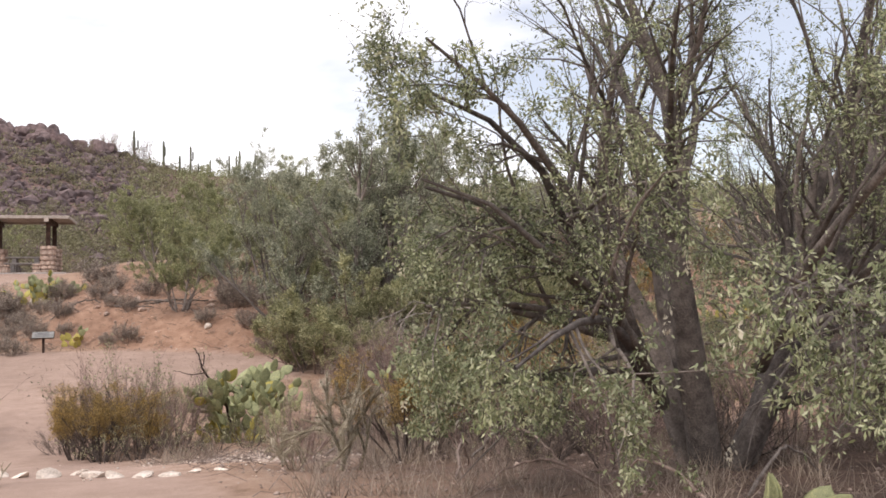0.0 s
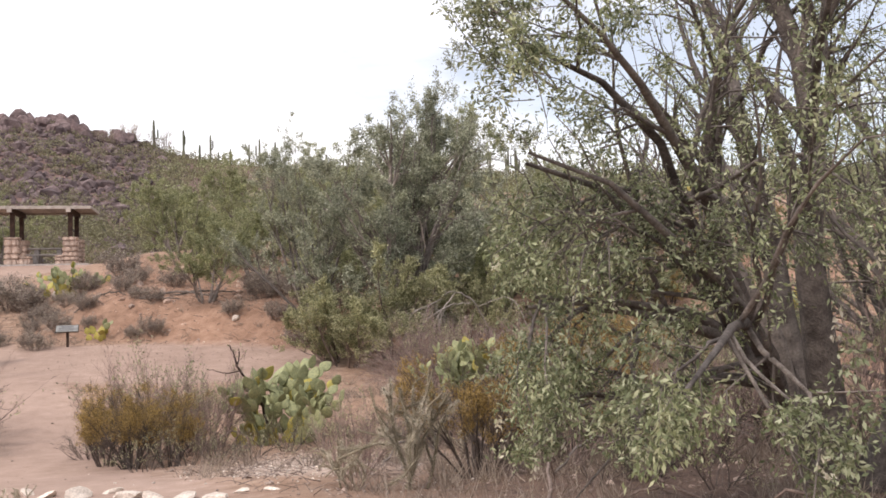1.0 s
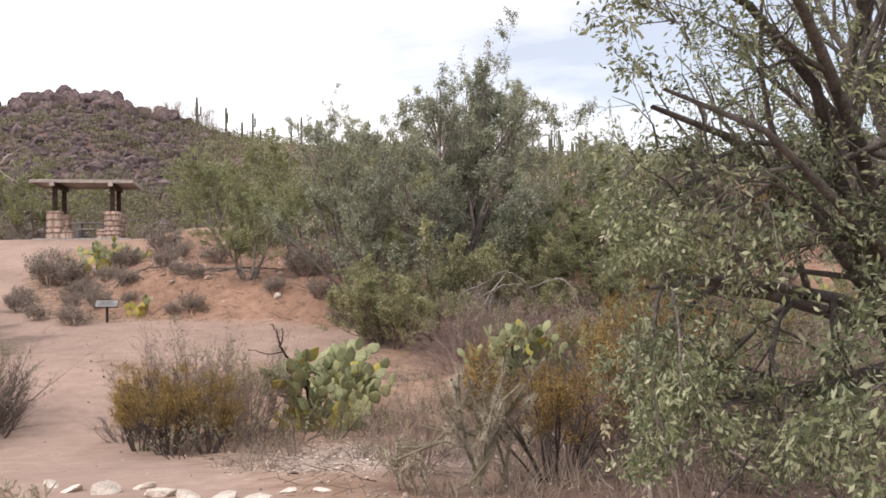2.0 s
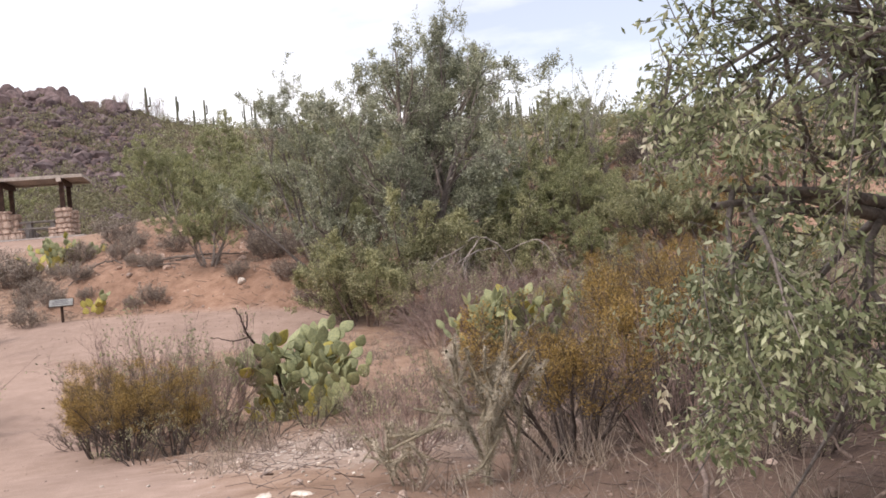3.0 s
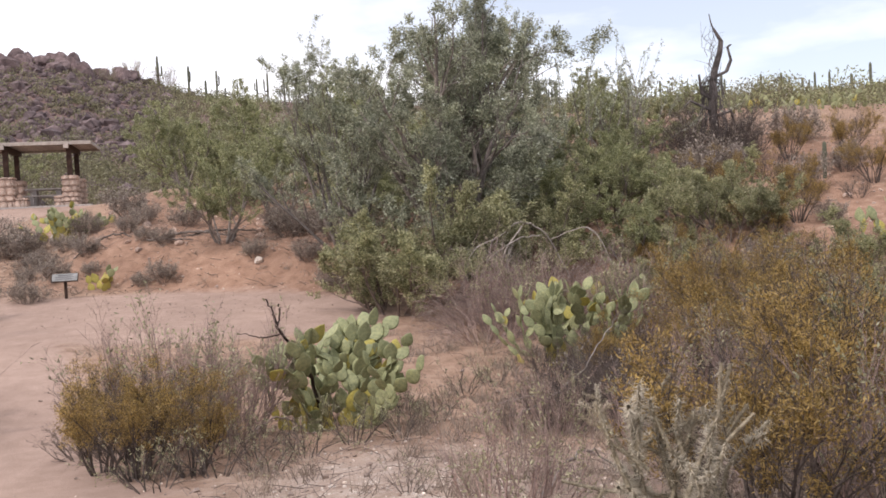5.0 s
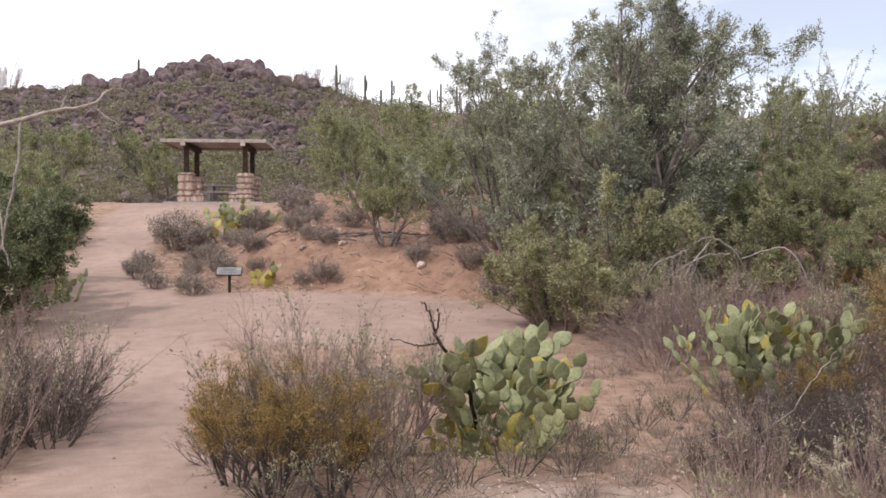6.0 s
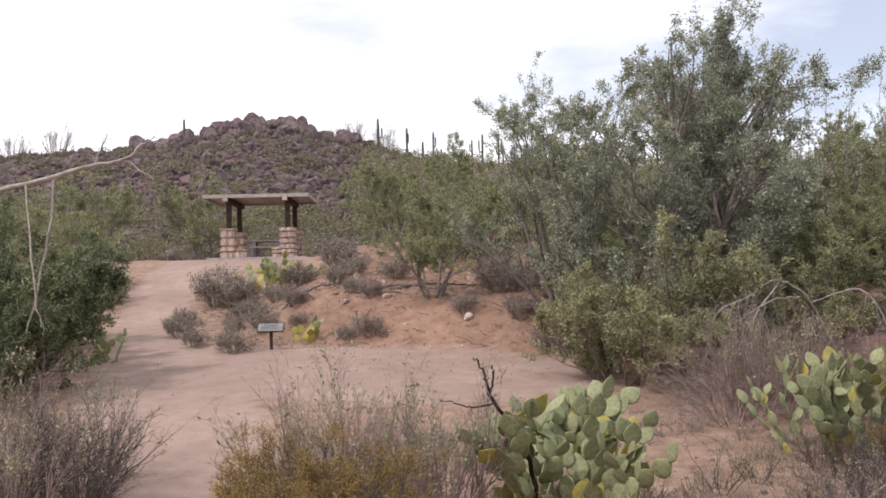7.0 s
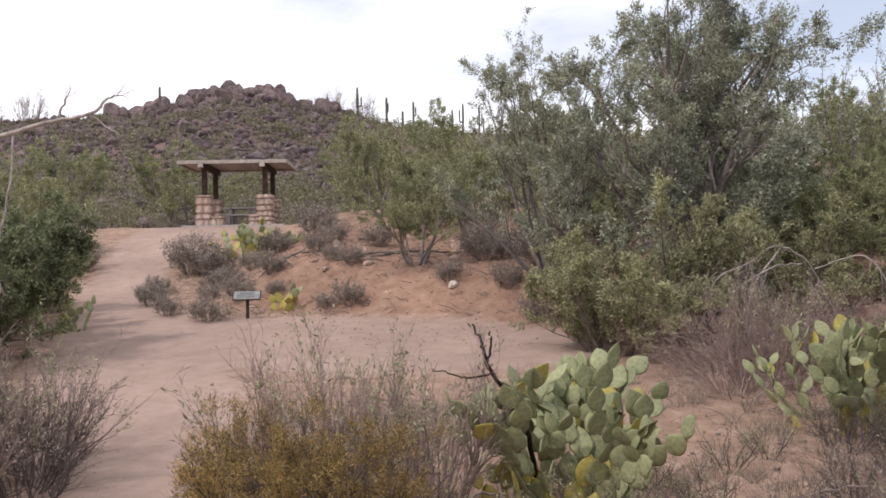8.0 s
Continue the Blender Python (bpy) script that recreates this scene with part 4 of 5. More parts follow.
prickly_pear("prickly pear under a green bush", -8.1, 20.2, 76, 0.26, 5, 0.4, 22, 0.05, 3)
prickly_pear("low prickly pear at the trail's side", 3.75, -3.75, 77, 0.22, 4, 0.25, 10, 0.0, 1)
for i, (px, py) in enumerate(((20.5, 33.5), (22.5, 34.0), (24.5, 34.8), (26.5, 35.5), (13.4, 15.2), (14.6, 15.6), (7.2, 13.6))):
    prickly_pear("prickly pear clump on the stony slope", px, py, 80 + i, 0.30, 6, 0.7, 24, 0.3 if i > 3 else 0.1, 3)


def saguaro(seed, h, arms):
    rng = np.random.default_rng(seed)
    ob = thing("saguaro", "tall ribbed saguaro cactus on the stony ridge", "cactus", 0, 0, 0, "saguaros on the ridge")

    def column(name, pts, r):
        b = Bits()
        pts = np.array(pts, dtype=float)
        k, sides = len(pts), 16
        rad = np.full(k, r)
        rad[0] *= 0.8
        rad[-1], rad[-2], rad[-3] = r * 0.15, r * 0.62, r * 0.9
        ang = np.arange(sides) * 2 * math.pi / sides
        rib = 1 + 0.10 * np.where(np.arange(sides) % 2, 1, -1)
        v = []
        for p, q in zip(pts, rad):
            for a, g in zip(ang, rib):
                v.append((p[0] + q * g * math.cos(a), p[1] + q * g * math.sin(a), p[2]))
        i = np.arange(k - 1)[:, None] * sides
        j = np.arange(sides)[None]
        f = np.stack([i + j, i + (j + 1) % sides, i + sides + (j + 1) % sides, i + sides + j], -1).reshape(-1, 4)
        b.add(np.array(v), f)
        attach(name, b.mesh("saguaro_" + name, SAGUARO), ob)

    column("stem", [(0.02 * h * math.sin(2 * t), 0, h * t - 0.2 * (t == 0)) for t in (0, 0.2, 0.4, 0.6, 0.8, 0.93, 0.98, 1.0)], 0.165)
    for _ in range(arms):
        a, z, up = rng.uniform(0, 6.28), h * rng.uniform(0.4, 0.6), h * rng.uniform(0.2, 0.4)
        c, s = math.cos(a), math.sin(a)
        b = Bits()
        tube(b, [(0.1 * c, 0.1 * s, z), (0.4 * c, 0.4 * s, z + 0.02), (0.52 * c, 0.52 * s, z + 0.2)], 0.12, 0.14, 8)
        attach("arm_joint", b.mesh("saguaro_joint", SAGUARO, True), ob)
        column("arm", [(0.52 * c, 0.52 * s, z + 0.15 + up * t) for t in (0, 0.3, 0.6, 0.85, 0.95, 1.0)], 0.12)
    return ob


def on_bearing(bearing, far):
    a = math.radians(bearing)
    return far * math.sin(a), far * math.cos(a)


KINDS = [saguaro(91, 4.2, 0), saguaro(92, 5.2, 2), saguaro(93, 4.8, 1), saguaro(94, 3.2, 0)]
sag_rng = np.random.default_rng(95)
spots = [(-16.8, 131), (-5.3, 134), (-3.6, 133), (-2.6, 130), (-2.0, 134), (-1.5, 131), (-0.8, 134), (0.4, 133), (1.0, 131), (2.0, 128)]
spots += [(sag_rng.uniform(2, 44), sag_rng.uniform(118, 137)) for _ in range(56)]
spots += [(sag_rng.uniform(4, 42), sag_rng.uniform(100, 112)) for _ in range(8)]
for i, (bearing, far) in enumerate(spots):
    x, y = on_bearing(bearing, far)
    if i < 4:
        stand(KINDS[i], x, y, sag_rng.uniform(0, 360), 0.9, 0.2)
    else:
        put(KINDS[sag_rng.choice(4, p=(0.4, 0.15, 0.2, 0.25))], x, y, sag_rng.uniform(0, 360), sag_rng.uniform(0.55, 1.0), 0.2)
put(KINDS[3], 15.6, 20.6, 0, 0.36, 0.02)["label"] = "young saguaro cactus on red soil"

# ---- dead wood ----
def snag_cactus():
    """A dead saguaro: a torn grey trunk with stub arms and hanging ribs."""
    rng = np.random.default_rng(101)
    ob = thing("dead_saguaro", "dead grey saguaro skeleton with broken arms and hanging ribs", "cactus", 14.2, 24.2)
    b = Bits()
    tube(b, [(0, 0, -0.1), (0.06, 0, 0.9), (0.0, 0.05, 1.8), (0.02, 0, 2.5), (0.10, 0, 3.1), (0.30, 0, 3.75), (0.36, 0, 4.15), (0.20, 0, 4.45), (0.12, 0, 4.6)], 0.17, 0.04, 10)
    ob.matrix_basis = ob.matrix_basis @ Matrix.Diagonal((1, 1, 0.88, 1))
    attach("trunk", b.mesh("dead_trunk", SNAG, True), ob)
    for pts, r in ((((0.12, 0, 2.9), (0.55, 0.1, 3.1), (0.72, 0.1, 3.5), (0.62, 0.1, 3.95), (0.74, 0.1, 4.05)), 0.07), (((0.02, 0, 2.1), (-0.35, 0, 2.35), (-0.42, 0, 3.0)), 0.08), (((0.1, 0, 1.5), (0.55, -0.1, 1.7), (0.66, -0.1, 1.2)), 0.09), (((0.0, 0, 1.7), (-0.7, 0.1, 2.1), (-1.0, 0.1, 1.8)), 0.06), (((0.15, 0, 4.5), (0.05, 0, 4.8), (0.0, 0, 5.1)), 0.03)):
        a = Bits()
        tube(a, pts, r, r * 0.45, 7)
        attach("arm", a.mesh("dead_arm", SNAG, True), ob)
    ribs = Bits()
    for _ in range(150):
        a, z = rng.uniform(0, 6.28), rng.uniform(0.7, 3.0)
        r = 0.32 - 0.06 * z
        p = np.array((r * math.cos(a), r * math.sin(a), z))
        tube(ribs, [p, p + (0.12 * math.cos(a), 0.12 * math.sin(a), -0.1), p + (rng.uniform(0.1, 0.3) * math.cos(a), rng.uniform(0.1, 0.3) * math.sin(a), -rng.uniform(0.3, 0.9))], 0.02, 0.008, 3)
    for _ in range(40):
        p = np.array((rng.normal(0.08, 0.08), rng.normal(0, 0.05), rng.uniform(2.4, 4.2)))
        tube(ribs, [p, p + rng.normal(0, 0.12, 3) + (0, 0, 0.2), p + rng.normal(0, 0.2, 3) + (0, 0, 0.5)], 0.012, 0.004, 3)
    tagged(attach("rib", ribs.mesh("dead_ribs", SNAG), ob, "loose hanging ribs"), kind="stuff")


snag_cactus()
for x, y, turn, size in ((13.5, 23.7, 30, 2.5), (14.9, 23.9, 120, 2.2), (14.2, 23.5, 200, 2.9), (12.6, 24.3, 90, 2.0), (14.4, 24.6, 310, 3.4), (13.9, 22.9, 255, 1.8)):
    t = put(dark_brush, x, y, turn, size)
    t["label"] = "dense grey twiggy bush round a dead saguaro"


def dead_limb(name, label, material, limbs, seed=0, twigs=0, twig_len=0.3, category="dead branch", up=0.0):
    """Bare wood: given limbs as (points, radius, end radius), with thin twigs."""
    rng = np.random.default_rng(seed)
    base = Vector(limbs[0][0][0])
    ob = thing(name, label, category, base.x, base.y, base.z)
    for pts, r0, r1 in limbs:
        q = np.array(pts, dtype=float) - np.array(base[:])
        ends = np.concatenate([[2 * q[0] - q[1]], q, [2 * q[-1] - q[-2]]])
        fine = []
        for o, a, c, e in zip(ends, ends[1:], ends[2:], ends[3:]):
            for t in (0, 0.2, 0.4, 0.6, 0.8):
                fine.append(0.5 * (2 * a + (c - o) * t + (2 * o - 5 * a + 4 * c - e) * t * t + (3 * a - o - 3 * c + e) * t ** 3) + (rng.normal(0, 0.012, 3) if fine else 0))
        fine.append(q[-1])
        b = Bits()
        tube(b, fine, r0, r1, 7)
        attach("limb", b.mesh("limb", material, True), ob)
        if twigs:
            starts = []
            for _ in range(twigs):
                i = rng.integers(len(fine) // 3, len(fine) - 1)
                starts.append((fine[i], unit(fine[i + 1] - fine[i]) + rng.normal(0, 0.7, 3) + (0, 0, up), twig_len * rng.uniform(0.5, 1.3), r1 * 0.7))
            t = Bits()
            for p, s0, s1, lev in skeleton(rng, starts, 1, (4,), (0.55,), (0.7,), (0.0, 0.0), (0.22, 0.28)):
                tube(t, p, s0, s1, 3)
            tagged(attach("twig", t.mesh("twig", material, True), ob), kind="stuff")
    return ob


dead_limb("dead_branch", "blackened forked dead branch rising from the cactus", BLACK_WOOD,
          [(((0.9, 8.9, 0.15), (0.70, 8.2, 0.95), (0.41, 7.65, 1.46), (0.36, 7.6, 1.66), (0.27, 7.6, 1.83)), 0.026, 0.008), (((0.38, 7.6, 1.52), (0.42, 7.6, 1.68), (0.41, 7.6, 1.77)), 0.012, 0.006),
           (((0.43, 7.6, 1.44), (0.25, 7.57, 1.41), (0.10, 7.55, 1.44), (-0.06, 7.5, 1.49)), 0.011, 0.004)], 5)
dead_limb("dead_tree", "bleached dead tree with a long bare limb", DEAD,
          [(((-9.6, 15.8, 0.6), (-9.3, 15.7, 2.4), (-8.9, 15.6, 4.0), (-8.2, 15.5, 4.35), (-7.1, 15.4, 4.58), (-6.3, 15.4, 4.80), (-5.7, 15.3, 4.88), (-5.35, 15.3, 5.16), (-5.05, 15.3, 5.12)), 0.085, 0.010),
           (((-6.25, 15.4, 4.80), (-6.2, 15.4, 5.0), (-6.05, 15.4, 5.35)), 0.03, 0.006), (((-5.75, 15.3, 4.87), (-5.45, 15.35, 4.68), (-5.2, 15.3, 4.5)), 0.02, 0.005),
           (((-7.0, 15.4, 4.6), (-7.05, 15.2, 3.3), (-7.4, 15.1, 1.8), (-7.7, 15.0, 0.65)), 0.022, 0.014), (((-7.5, 15.4, 4.5), (-7.2, 15.0, 2.9), (-7.0, 14.9, 2.0)), 0.018, 0.008)], 6, 6, 0.45, "tree", 0.5)
dead_limb("dead_branch", "arching bleached dead branches over a dry shrub", DEAD,
          [(((6.6, 16.0, 1.3), (6.1, 15.9, 2.2), (5.5, 15.7, 2.5), (5.0, 15.6, 2.2), (4.4, 15.4, 1.95), (4.15, 15.3, 1.3)), 0.028, 0.010), (((5.6, 15.7, 2.5), (5.1, 15.5, 1.9), (4.8, 15.3, 1.2)), 0.018, 0.008),
           (((6.0, 15.9, 2.2), (5.4, 15.5, 2.15), (4.7, 15.3, 1.75), (4.4, 15.2, 1.1)), 0.018, 0.007), (((6.2, 15.9, 2.1), (6.9, 15.6, 2.3), (7.3, 15.5, 1.7), (7.4, 15.4, 1.2)), 0.02, 0.008)], 7, 22, 0.7, up=-0.4)
dead_limb("dead_branch", "pale forked dry branch leaning in grey brush", DEAD,
          [(((2.9, 7.3, 0.33), (3.4, 7.4, 0.45), (3.85, 7.5, 0.72), (4.15, 7.5, 1.1), (4.35, 7.5, 1.35)), 0.012, 0.005), (((3.5, 7.4, 0.5), (3.2, 7.3, 0.55), (2.75, 7.2, 0.5)), 0.009, 0.004)], 9, 5, 0.5)
dead_limb("dead_stump", "short bleached dead stump on the bank", DEAD, [(((2.55, 21.4, 2.0), (2.55, 21.4, 2.6), (2.62, 21.4, 3.05)), 0.06, 0.03)], 8)
for i, (x0, y0, x1, y1, r) in enumerate(((-2.6, 25.3, -0.6, 24.6, 0.045), (-1.8, 24.9, 0.4, 25.4, 0.04), (-2.9, 24.6, -1.6, 24.0, 0.03), (-4.4, 26.2, -3.4, 25.2, 0.03), (-5.0, 25.4, -4.0, 24.8, 0.025), (0.4, 26.4, 2.0, 26.0, 0.04))):
    pts = [(x0 + (x1 - x0) * t, y0 + (y1 - y0) * t + 0.2 * math.sin(5 * t + i), ground_z(x0 + (x1 - x0) * t, y0 + (y1 - y0) * t + 0.2 * math.sin(5 * t + i)) + r * 0.6 + 0.1 * math.sin(3 * t)) for t in (0, 0.25, 0.5, 0.75, 1)]
    dead_limb("fallen_branch", "dark fallen branch lying on the red bank", BARK, [(pts, r, r * 0.5)], 20 + i, 3, 0.5)
dead_limb("fallen_log", "dark fallen log on the red slope", BLACK_WOOD, [(((12.3, 14.9, ground_z(12.3, 14.9) + 0.1), (13.2, 14.7, ground_z(13.2, 14.7) + 0.1), (14.6, 14.6, ground_z(14.6, 14.6) + 0.1)), 0.13, 0.09)], 31, 0)
for i, (x0, y0, a, ln) in enumerate(((3.0, 0.2, 0.3, 1.0), (3.6, -0.6, 2.2, 0.9), (2.6, -0.9, 1.2, 0.8), (4.2, -2.6, 0.6, 1.3), (3.4, -2.2, 2.8, 1.0), (2.9, 1.6, 1.8, 0.9), (1.9, 2.6, 0.2, 0.7), (-0.1, 7.0, 0.3, 0.9), (4.6, 7.4, 2.5, 0.9), (3.9, 8.6, 0.5, 1.1), (5.0, 1.2, 0.9, 1.4), (3.7, -3.2, 1.9, 1.2))):
    pts = [(x0 + ln * t * math.cos(a), y0 + ln * t * math.sin(a), ground_z(x0 + ln * t * math.cos(a), y0 + ln * t * math.sin(a)) + 0.02 + 0.28 * math.sin(math.pi * t)) for t in (0, 0.3, 0.6, 1)]
    dead_limb("fallen_branch", "pale bent dry branch on the leaf litter", TWIG if i % 3 else GREY_BARK, [(pts, 0.016, 0.005)], 40 + i, 4, 0.35)


def cholla(x, y, seed, size=1.0):
    """Jointed, spiny arms."""
    rng = np.random.default_rng(seed)
    ob = thing("cholla", "pale straw-coloured cholla cactus with jointed spiny arms", "cactus", x, y, None, "chollas")
    spines = Bits()

    def joint(p, d, r, ln, depth):
        q = p + d * ln
        b = Bits()
        tube(b, [p, p + d * ln * 0.15, p + d * ln * 0.5, p + d * ln * 0.85, q], r, r * 0.85, 8)
        attach("joint", b.mesh("cholla_joint", CHOLLA, True), ob)
        n = int(260 * ln / 0.25)
        t = rng.uniform(0, 1, n)
        nrm = rng.normal(0, 1, (n, 3))
        nrm -= (nrm @ d)[:, None] * d
        nrm /= np.linalg.norm(nrm, axis=1)[:, None]
        root = p + d * (ln * t)[:, None] + nrm * r * 0.9
        tip = root + nrm * rng.uniform(0.018, 0.036, n)[:, None] * size + rng.normal(0, 0.008, (n, 3))
        side = np.cross(nrm, d) * 0.0022
        spines.add(np.stack([root - side, root + side, tip], 1).reshape(-1, 3), np.arange(3 * n).reshape(-1, 3))
        if depth:
            for _ in range(rng.choice((1, 2, 2))):
                joint(q, unit(d + rng.normal(0, 0.55, 3) + (0, 0, 0.25)), r * 0.9, ln * rng.uniform(0.8, 1.05), depth - 1)

    for _ in range(4):
        joint(np.array((rng.normal(0, 0.06), rng.normal(0, 0.06), -0.03)), unit(np.array((rng.normal(0, 0.35), rng.normal(0, 0.35), 1.0))), 0.0115 * size, 0.19 * size, 4)
    tagged(attach("spine", spines.mesh("cholla_spines", SPINE), ob, "straw-coloured spines"), kind="stuff")
    return ob


cholla(1.85, 0.45, 111, 1.15)
cholla(1.4, 0.7, 112, 0.6)
cholla(3.0, 3.6, 114, 0.9)
cholla(-1.15, 0.45, 115, 0.35)


# ---- rocks ----
def boulder(label, x, y, sx, sy, sz, seed, material=ROCK, group="", z=None, name="boulder"):
    rng = np.random.default_rng(seed)
    b = Bits()
    b.add(rock_shape(rng, sx, sy, sz, 9), ICO_F)
    ob = new(name, b.mesh(name, material))
    ob.matrix_basis = pose(x, y, (ground_z(x, y) if z is None else z) + sz * 0.35)
    return tagged(ob, label, "rock", group)


rr = np.random.default_rng(131)
for i in range(95):
    bearing = rr.uniform(-15.8, -9.2) if i % 5 else rr.uniform(-22, -4)
    far = 137 - rr.uniform(0, 12)
    x, y = on_bearing(bearing, far)
    s = rr.uniform(0.7, 1.5)
    boulder("large dark weathered boulder on the hilltop", x, y, s * rr.uniform(0.7, 1.1), s, s * rr.uniform(0.8, 1.45), 200 + i, ROCK, "hilltop boulders")
boulder("grey boulder in front of a prickly pear", -6.25, 29.9, 0.38, 0.3, 0.28, 401, PALE_STONE)
boulder("small pale rock on the red bank", 0.15, 21.9, 0.16, 0.14, 0.12, 402, PALE_STONE)
boulder("flat pale rock on the bank", 0.5, 26.4, 0.5, 0.35, 0.2, 403, STONE)
for i, (x, y, s) in enumerate(((-1.15, 2.0, 0.2), (-0.85, 1.75, 0.22), (-0.62, 1.95, 0.17), (-0.45, 1.45, 0.24), (-0.2, 1.2, 0.2), (0.05, 1.05, 0.22), (0.3, 0.9, 0.18), (0.5, 1.2, 0.14), (-1.4, 2.4, 0.18), (0.75, 1.1, 0.13))):
    boulder("pale flat edging stone beside the trail", x, y - 0.45, s * 0.7, s * 0.5, s * 0.2, 410 + i, PALE_STONE, "trail edging stones", name="edging_stone")


def strewn(name, label, category, material, spots_sizes, seed, flat=0.7, cuts=5):
    """Many loose stones as one mesh."""
    rng = np.random.default_rng(seed)
    forms = [rock_shape(rng, 1, rng.uniform(0.7, 1), flat * rng.uniform(0.7, 1.2), cuts, False) for _ in range(24)]
    b = Bits()
    for x, y, s in spots_sizes:
        b.add(forms[rng.integers(24)] * s + (x, y, ground_z(x, y) + s * 0.2), ICO1_F)
    return tagged(new(name, b.mesh(name, material)), label, category, kind="stuff")


hill = []
while len(hill) < 6200:
    bearing, far = rr.uniform(-34, -2.5), 50 + 88 * rr.uniform(0, 1) ** 0.7
    edge = smooth(-2.5, -7, bearing)
    if rr.uniform() < edge:
        x, y = on_bearing(bearing, far)
        hill.append((x, y, rr.uniform(0.2, 0.62) * (1 + 0.9 * (rr.uniform() < 0.12))))
strewn("hillside_rocks", "dark purple-brown broken rocks covering the hill", "rocks", ROCK, hill, 141, 0.8)
scree = []
for _ in range(2600):
    x, y = rr.uniform(-6, 18), rr.uniform(14, 34)
    if y > bank_toe(x) - 0.8 and trail_at(x, y) < 0.3:
        scree.append((x, y, rr.uniform(0.015, 0.06) * (1 + 2.2 * (rr.uniform() < 0.07))))
strewn("bank_stones", "small reddish stones scattered over the bank", "stones", STONE, scree, 142)
grit = []
for _ in range(900):
    x, y = rr.uniform(-7, 2), rr.uniform(4, 28)
    if trail_at(x, y) > 0.5:
        grit.append((x, y, rr.uniform(0.005, 0.016) * (1 + 1.5 * (rr.uniform() < 0.06))))
for _ in range(420):
    x, y = rr.uniform(-4.5, 1.8), rr.uniform(17.5, 22.8)
    grit.append((x, y, rr.uniform(0.008, 0.03)))
for _ in range(5600):
    x, y = rr.uniform(-3.5, 7), rr.uniform(-5, 11)
    if trail_at(x, y) < rr.uniform(0.1, 0.9):
        grit.append((x, y, rr.uniform(0.006, 0.022) * (1 + 1.6 * (rr.uniform() < 0.08))))
strewn("gravel", "pale gravel and pebbles beside the trail", "gravel", GRAVEL, grit, 143)
chips = [(rr.normal(1.5, 0.9), rr.normal(4.0, 1.6), rr.uniform(0.006, 0.024)) for _ in range(700)]
strewn("pale_stone_chips", "whitish stone chips on the slope", "stones", PALE_STONE, chips, 144)


# ---- scrub, grass and litter ----
def far_scrub():
    rng = np.random.default_rng(151)
    for name, label, material, count, lo, hi, r0, r1 in (("hillside_scrub", "olive-green desert scrub covering the far slope", LEAF_VERDE, 1000, -5, 48, 42, 137), ("hillside_scrub", "dull green bushes on the far slope", LEAF_OLIVE, 1700, -5, 48, 42, 137),
                                                         ("hill_brush", "scattered brown-green brush among hillside rocks", LEAF_OLIVE, 900, -36, -3, 56, 135), ("foothill_scrub", "dull green scrub at the foot of the rocky hill", LEAF_OLIVE, 330, -38, 2, 47, 74)):
        b = Bits()
        for _ in range(count):
            bearing, far = rng.uniform(lo, hi), r0 + (r1 - r0) * rng.uniform(0, 1) ** 0.8
            x, y = on_bearing(bearing, far)
            s = rng.uniform(0.5, 1.25) * (1.25 if far < 80 else 1)
            m = 260 if far < 62 else (150 if far < 85 else 90)
            leaf = 0.36 if far < 62 else (0.52 if far < 85 else 0.8)
            d = rng.normal(0, 1, (m, 3))
            d /= np.linalg.norm(d, axis=1)[:, None]
            pos = d * (s * rng.uniform(0.35, 1.0, m) ** 0.6)[:, None] * (1, 1, 0.72) + (x, y, ground_z(x, y) + 0.5 * s)
            a, c = rng.normal(0, 1, (m, 3)), rng.normal(0, 1, (m, 3))
            a = a / np.linalg.norm(a, axis=1)[:, None] * 0.17 * s * leaf
            c = c / np.linalg.norm(c, axis=1)[:, None] * 0.09 * s * leaf
            b.add(np.stack([pos - a, pos + c, pos + a, pos - c], 1).reshape(-1, 3), np.arange(4 * m).reshape(-1, 4))
        tagged(new(name, b.mesh(name, material)), label, "scrub", kind="stuff")


far_scrub()


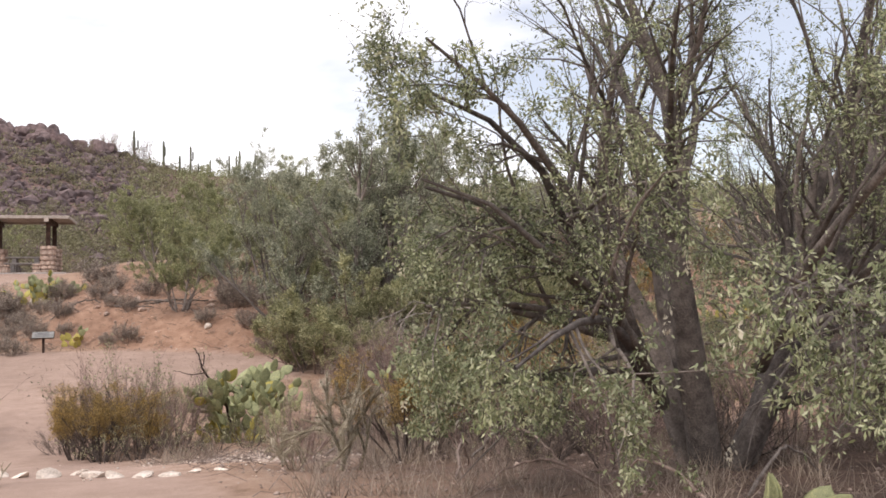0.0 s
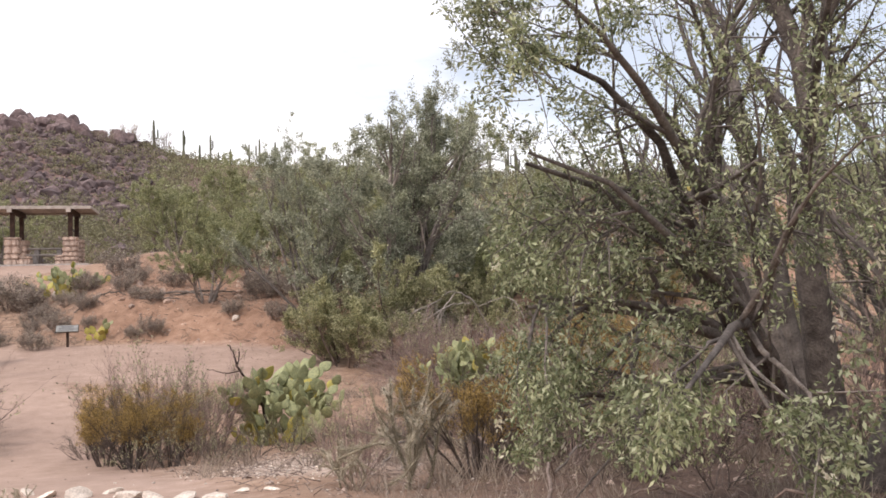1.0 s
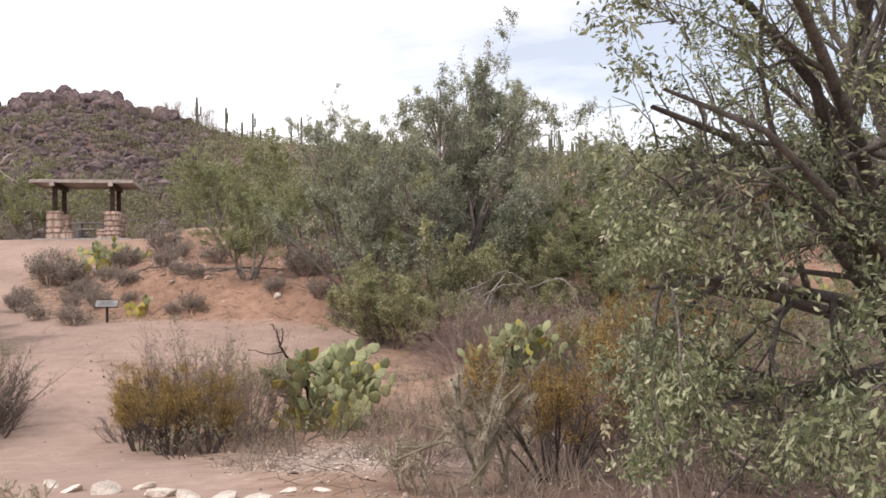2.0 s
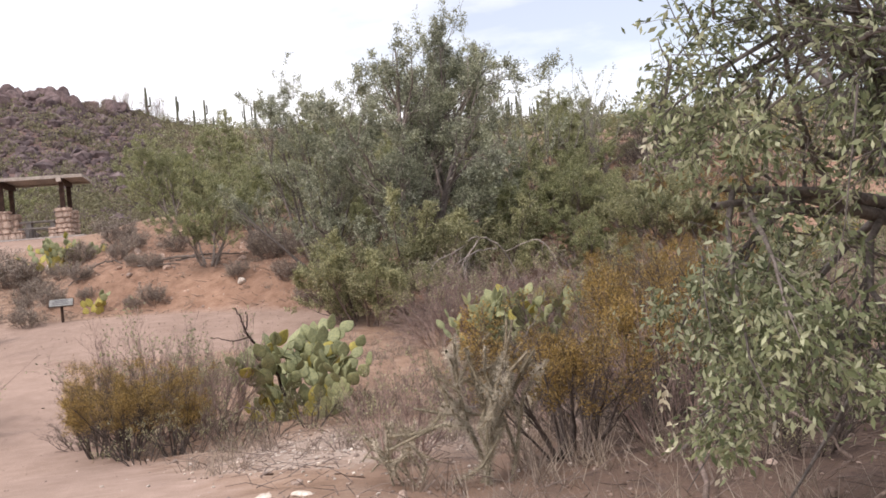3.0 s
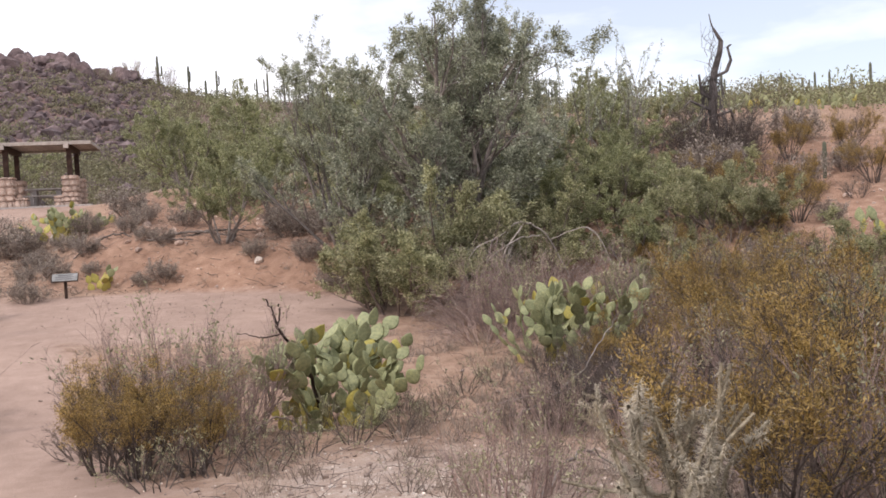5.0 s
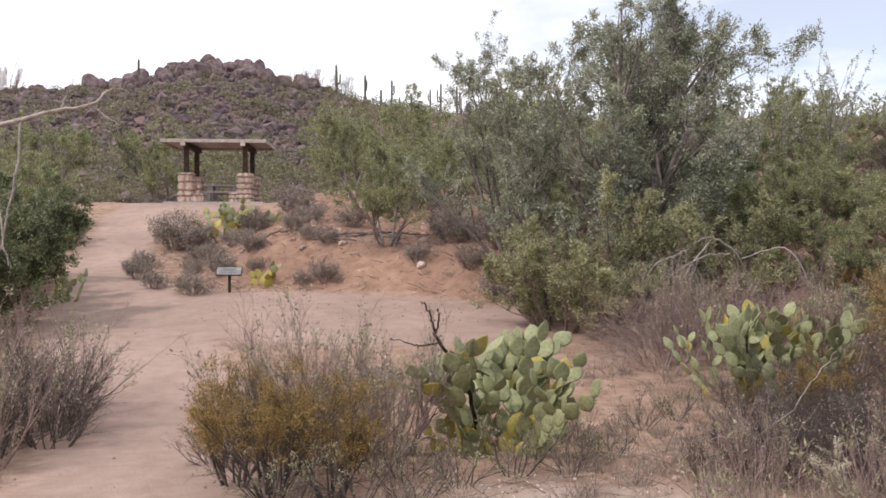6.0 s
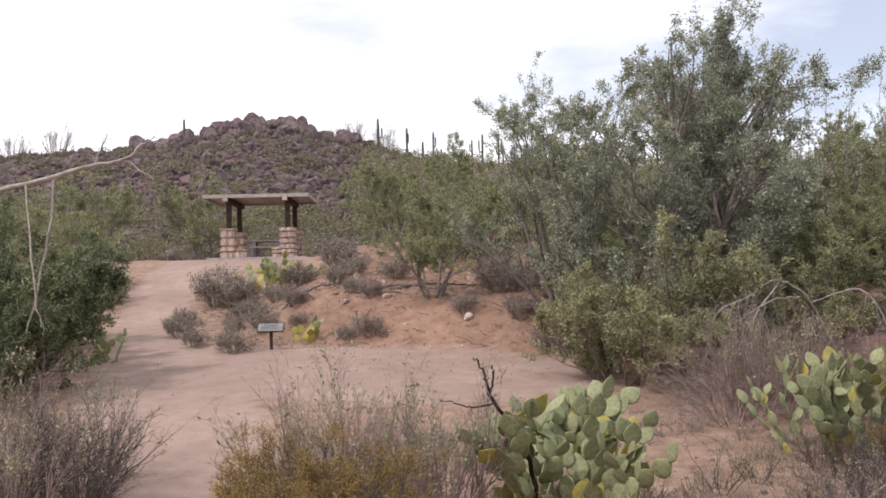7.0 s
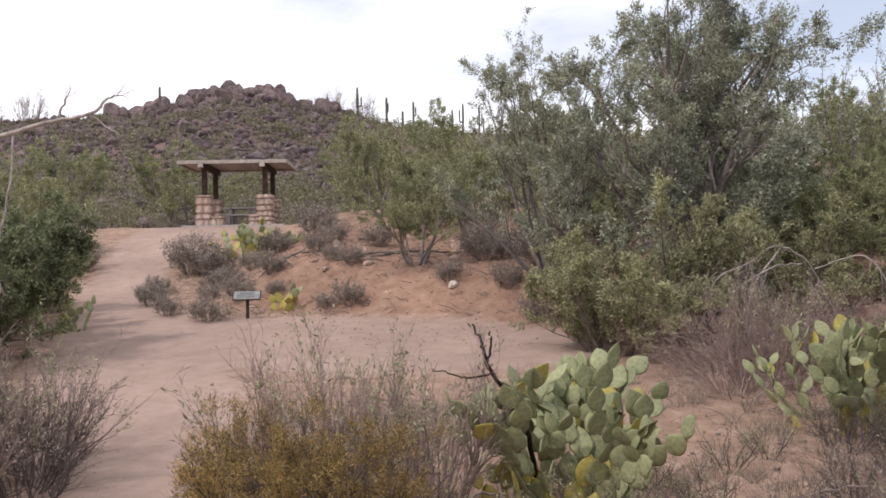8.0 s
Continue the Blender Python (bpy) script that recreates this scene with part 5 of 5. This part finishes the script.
def grass_and_litter():
    rng = np.random.default_rng(161)
    blades, bits = Bits(), Bits()
    tufts = []
    while len(tufts) < 900:
        x, y = (rng.uniform(-5, 9), rng.uniform(-5, 15)) if len(tufts) < 450 else (rng.uniform(1.2, 9), rng.uniform(-3, 14))
        if trail_at(x, y) < 0.25 and noise.noise(Vector((x * 0.6, y * 0.6, 9))) > -0.25:
            tufts.append((x, y))
    while len(tufts) < 1300:
        x, y = rng.uniform(-9, 14), rng.uniform(15, 32)
        if trail_at(x, y) < 0.2:
            tufts.append((x, y))
    for x, y in tufts:
        m = 26
        z = ground_z(x, y)
        root = np.stack([x + rng.normal(0, 0.07, m), y + rng.normal(0, 0.07, m), np.full(m, z - 0.01)], 1)
        d = np.stack([rng.normal(0, 0.6, m), rng.normal(0, 0.6, m), np.ones(m)], 1)
        d /= np.linalg.norm(d, axis=1)[:, None]
        ln = rng.uniform(0.08, 0.36, m)[:, None]
        side = np.cross(d, (0.3, 1, 0)) * 0.0035
        tip = root + d * ln + rng.normal(0, 0.03, (m, 3))
        blades.add(np.stack([root - side, root + side, tip], 1).reshape(-1, 3), np.arange(3 * m).reshape(-1, 3))
    tagged(new("dry_grass", blades.mesh("dry_grass", STRAW)), "sparse tufts of dry straw-coloured grass", "grass", kind="stuff")
    for k in range(6000):
        x, y = (rng.uniform(-1.5, 9), rng.uniform(-5, 13)) if k < 3600 else (rng.uniform(-8, 4), rng.uniform(19, 29))
        if trail_at(x, y) > 0.3:
            continue
        a, ln = rng.uniform(0, 6.28), rng.uniform(0.05, 0.4)
        z = ground_z(x, y)
        p = np.array((x, y, z + 0.01))
        q = p + (ln * math.cos(a), ln * math.sin(a), rng.uniform(0, 0.4) * ln)
        tube(bits, [p, (p + q) / 2 + rng.normal(0, 0.02, 3) + (0, 0, 0.015), q], rng.uniform(0.002, 0.006) * (2 if k > 3600 else 1), 0.0015, 3)
    tagged(new("dry_twigs", bits.mesh("dry_twigs", TWIG)), "loose dry twigs littering the ground", "twigs", kind="stuff")


grass_and_litter()
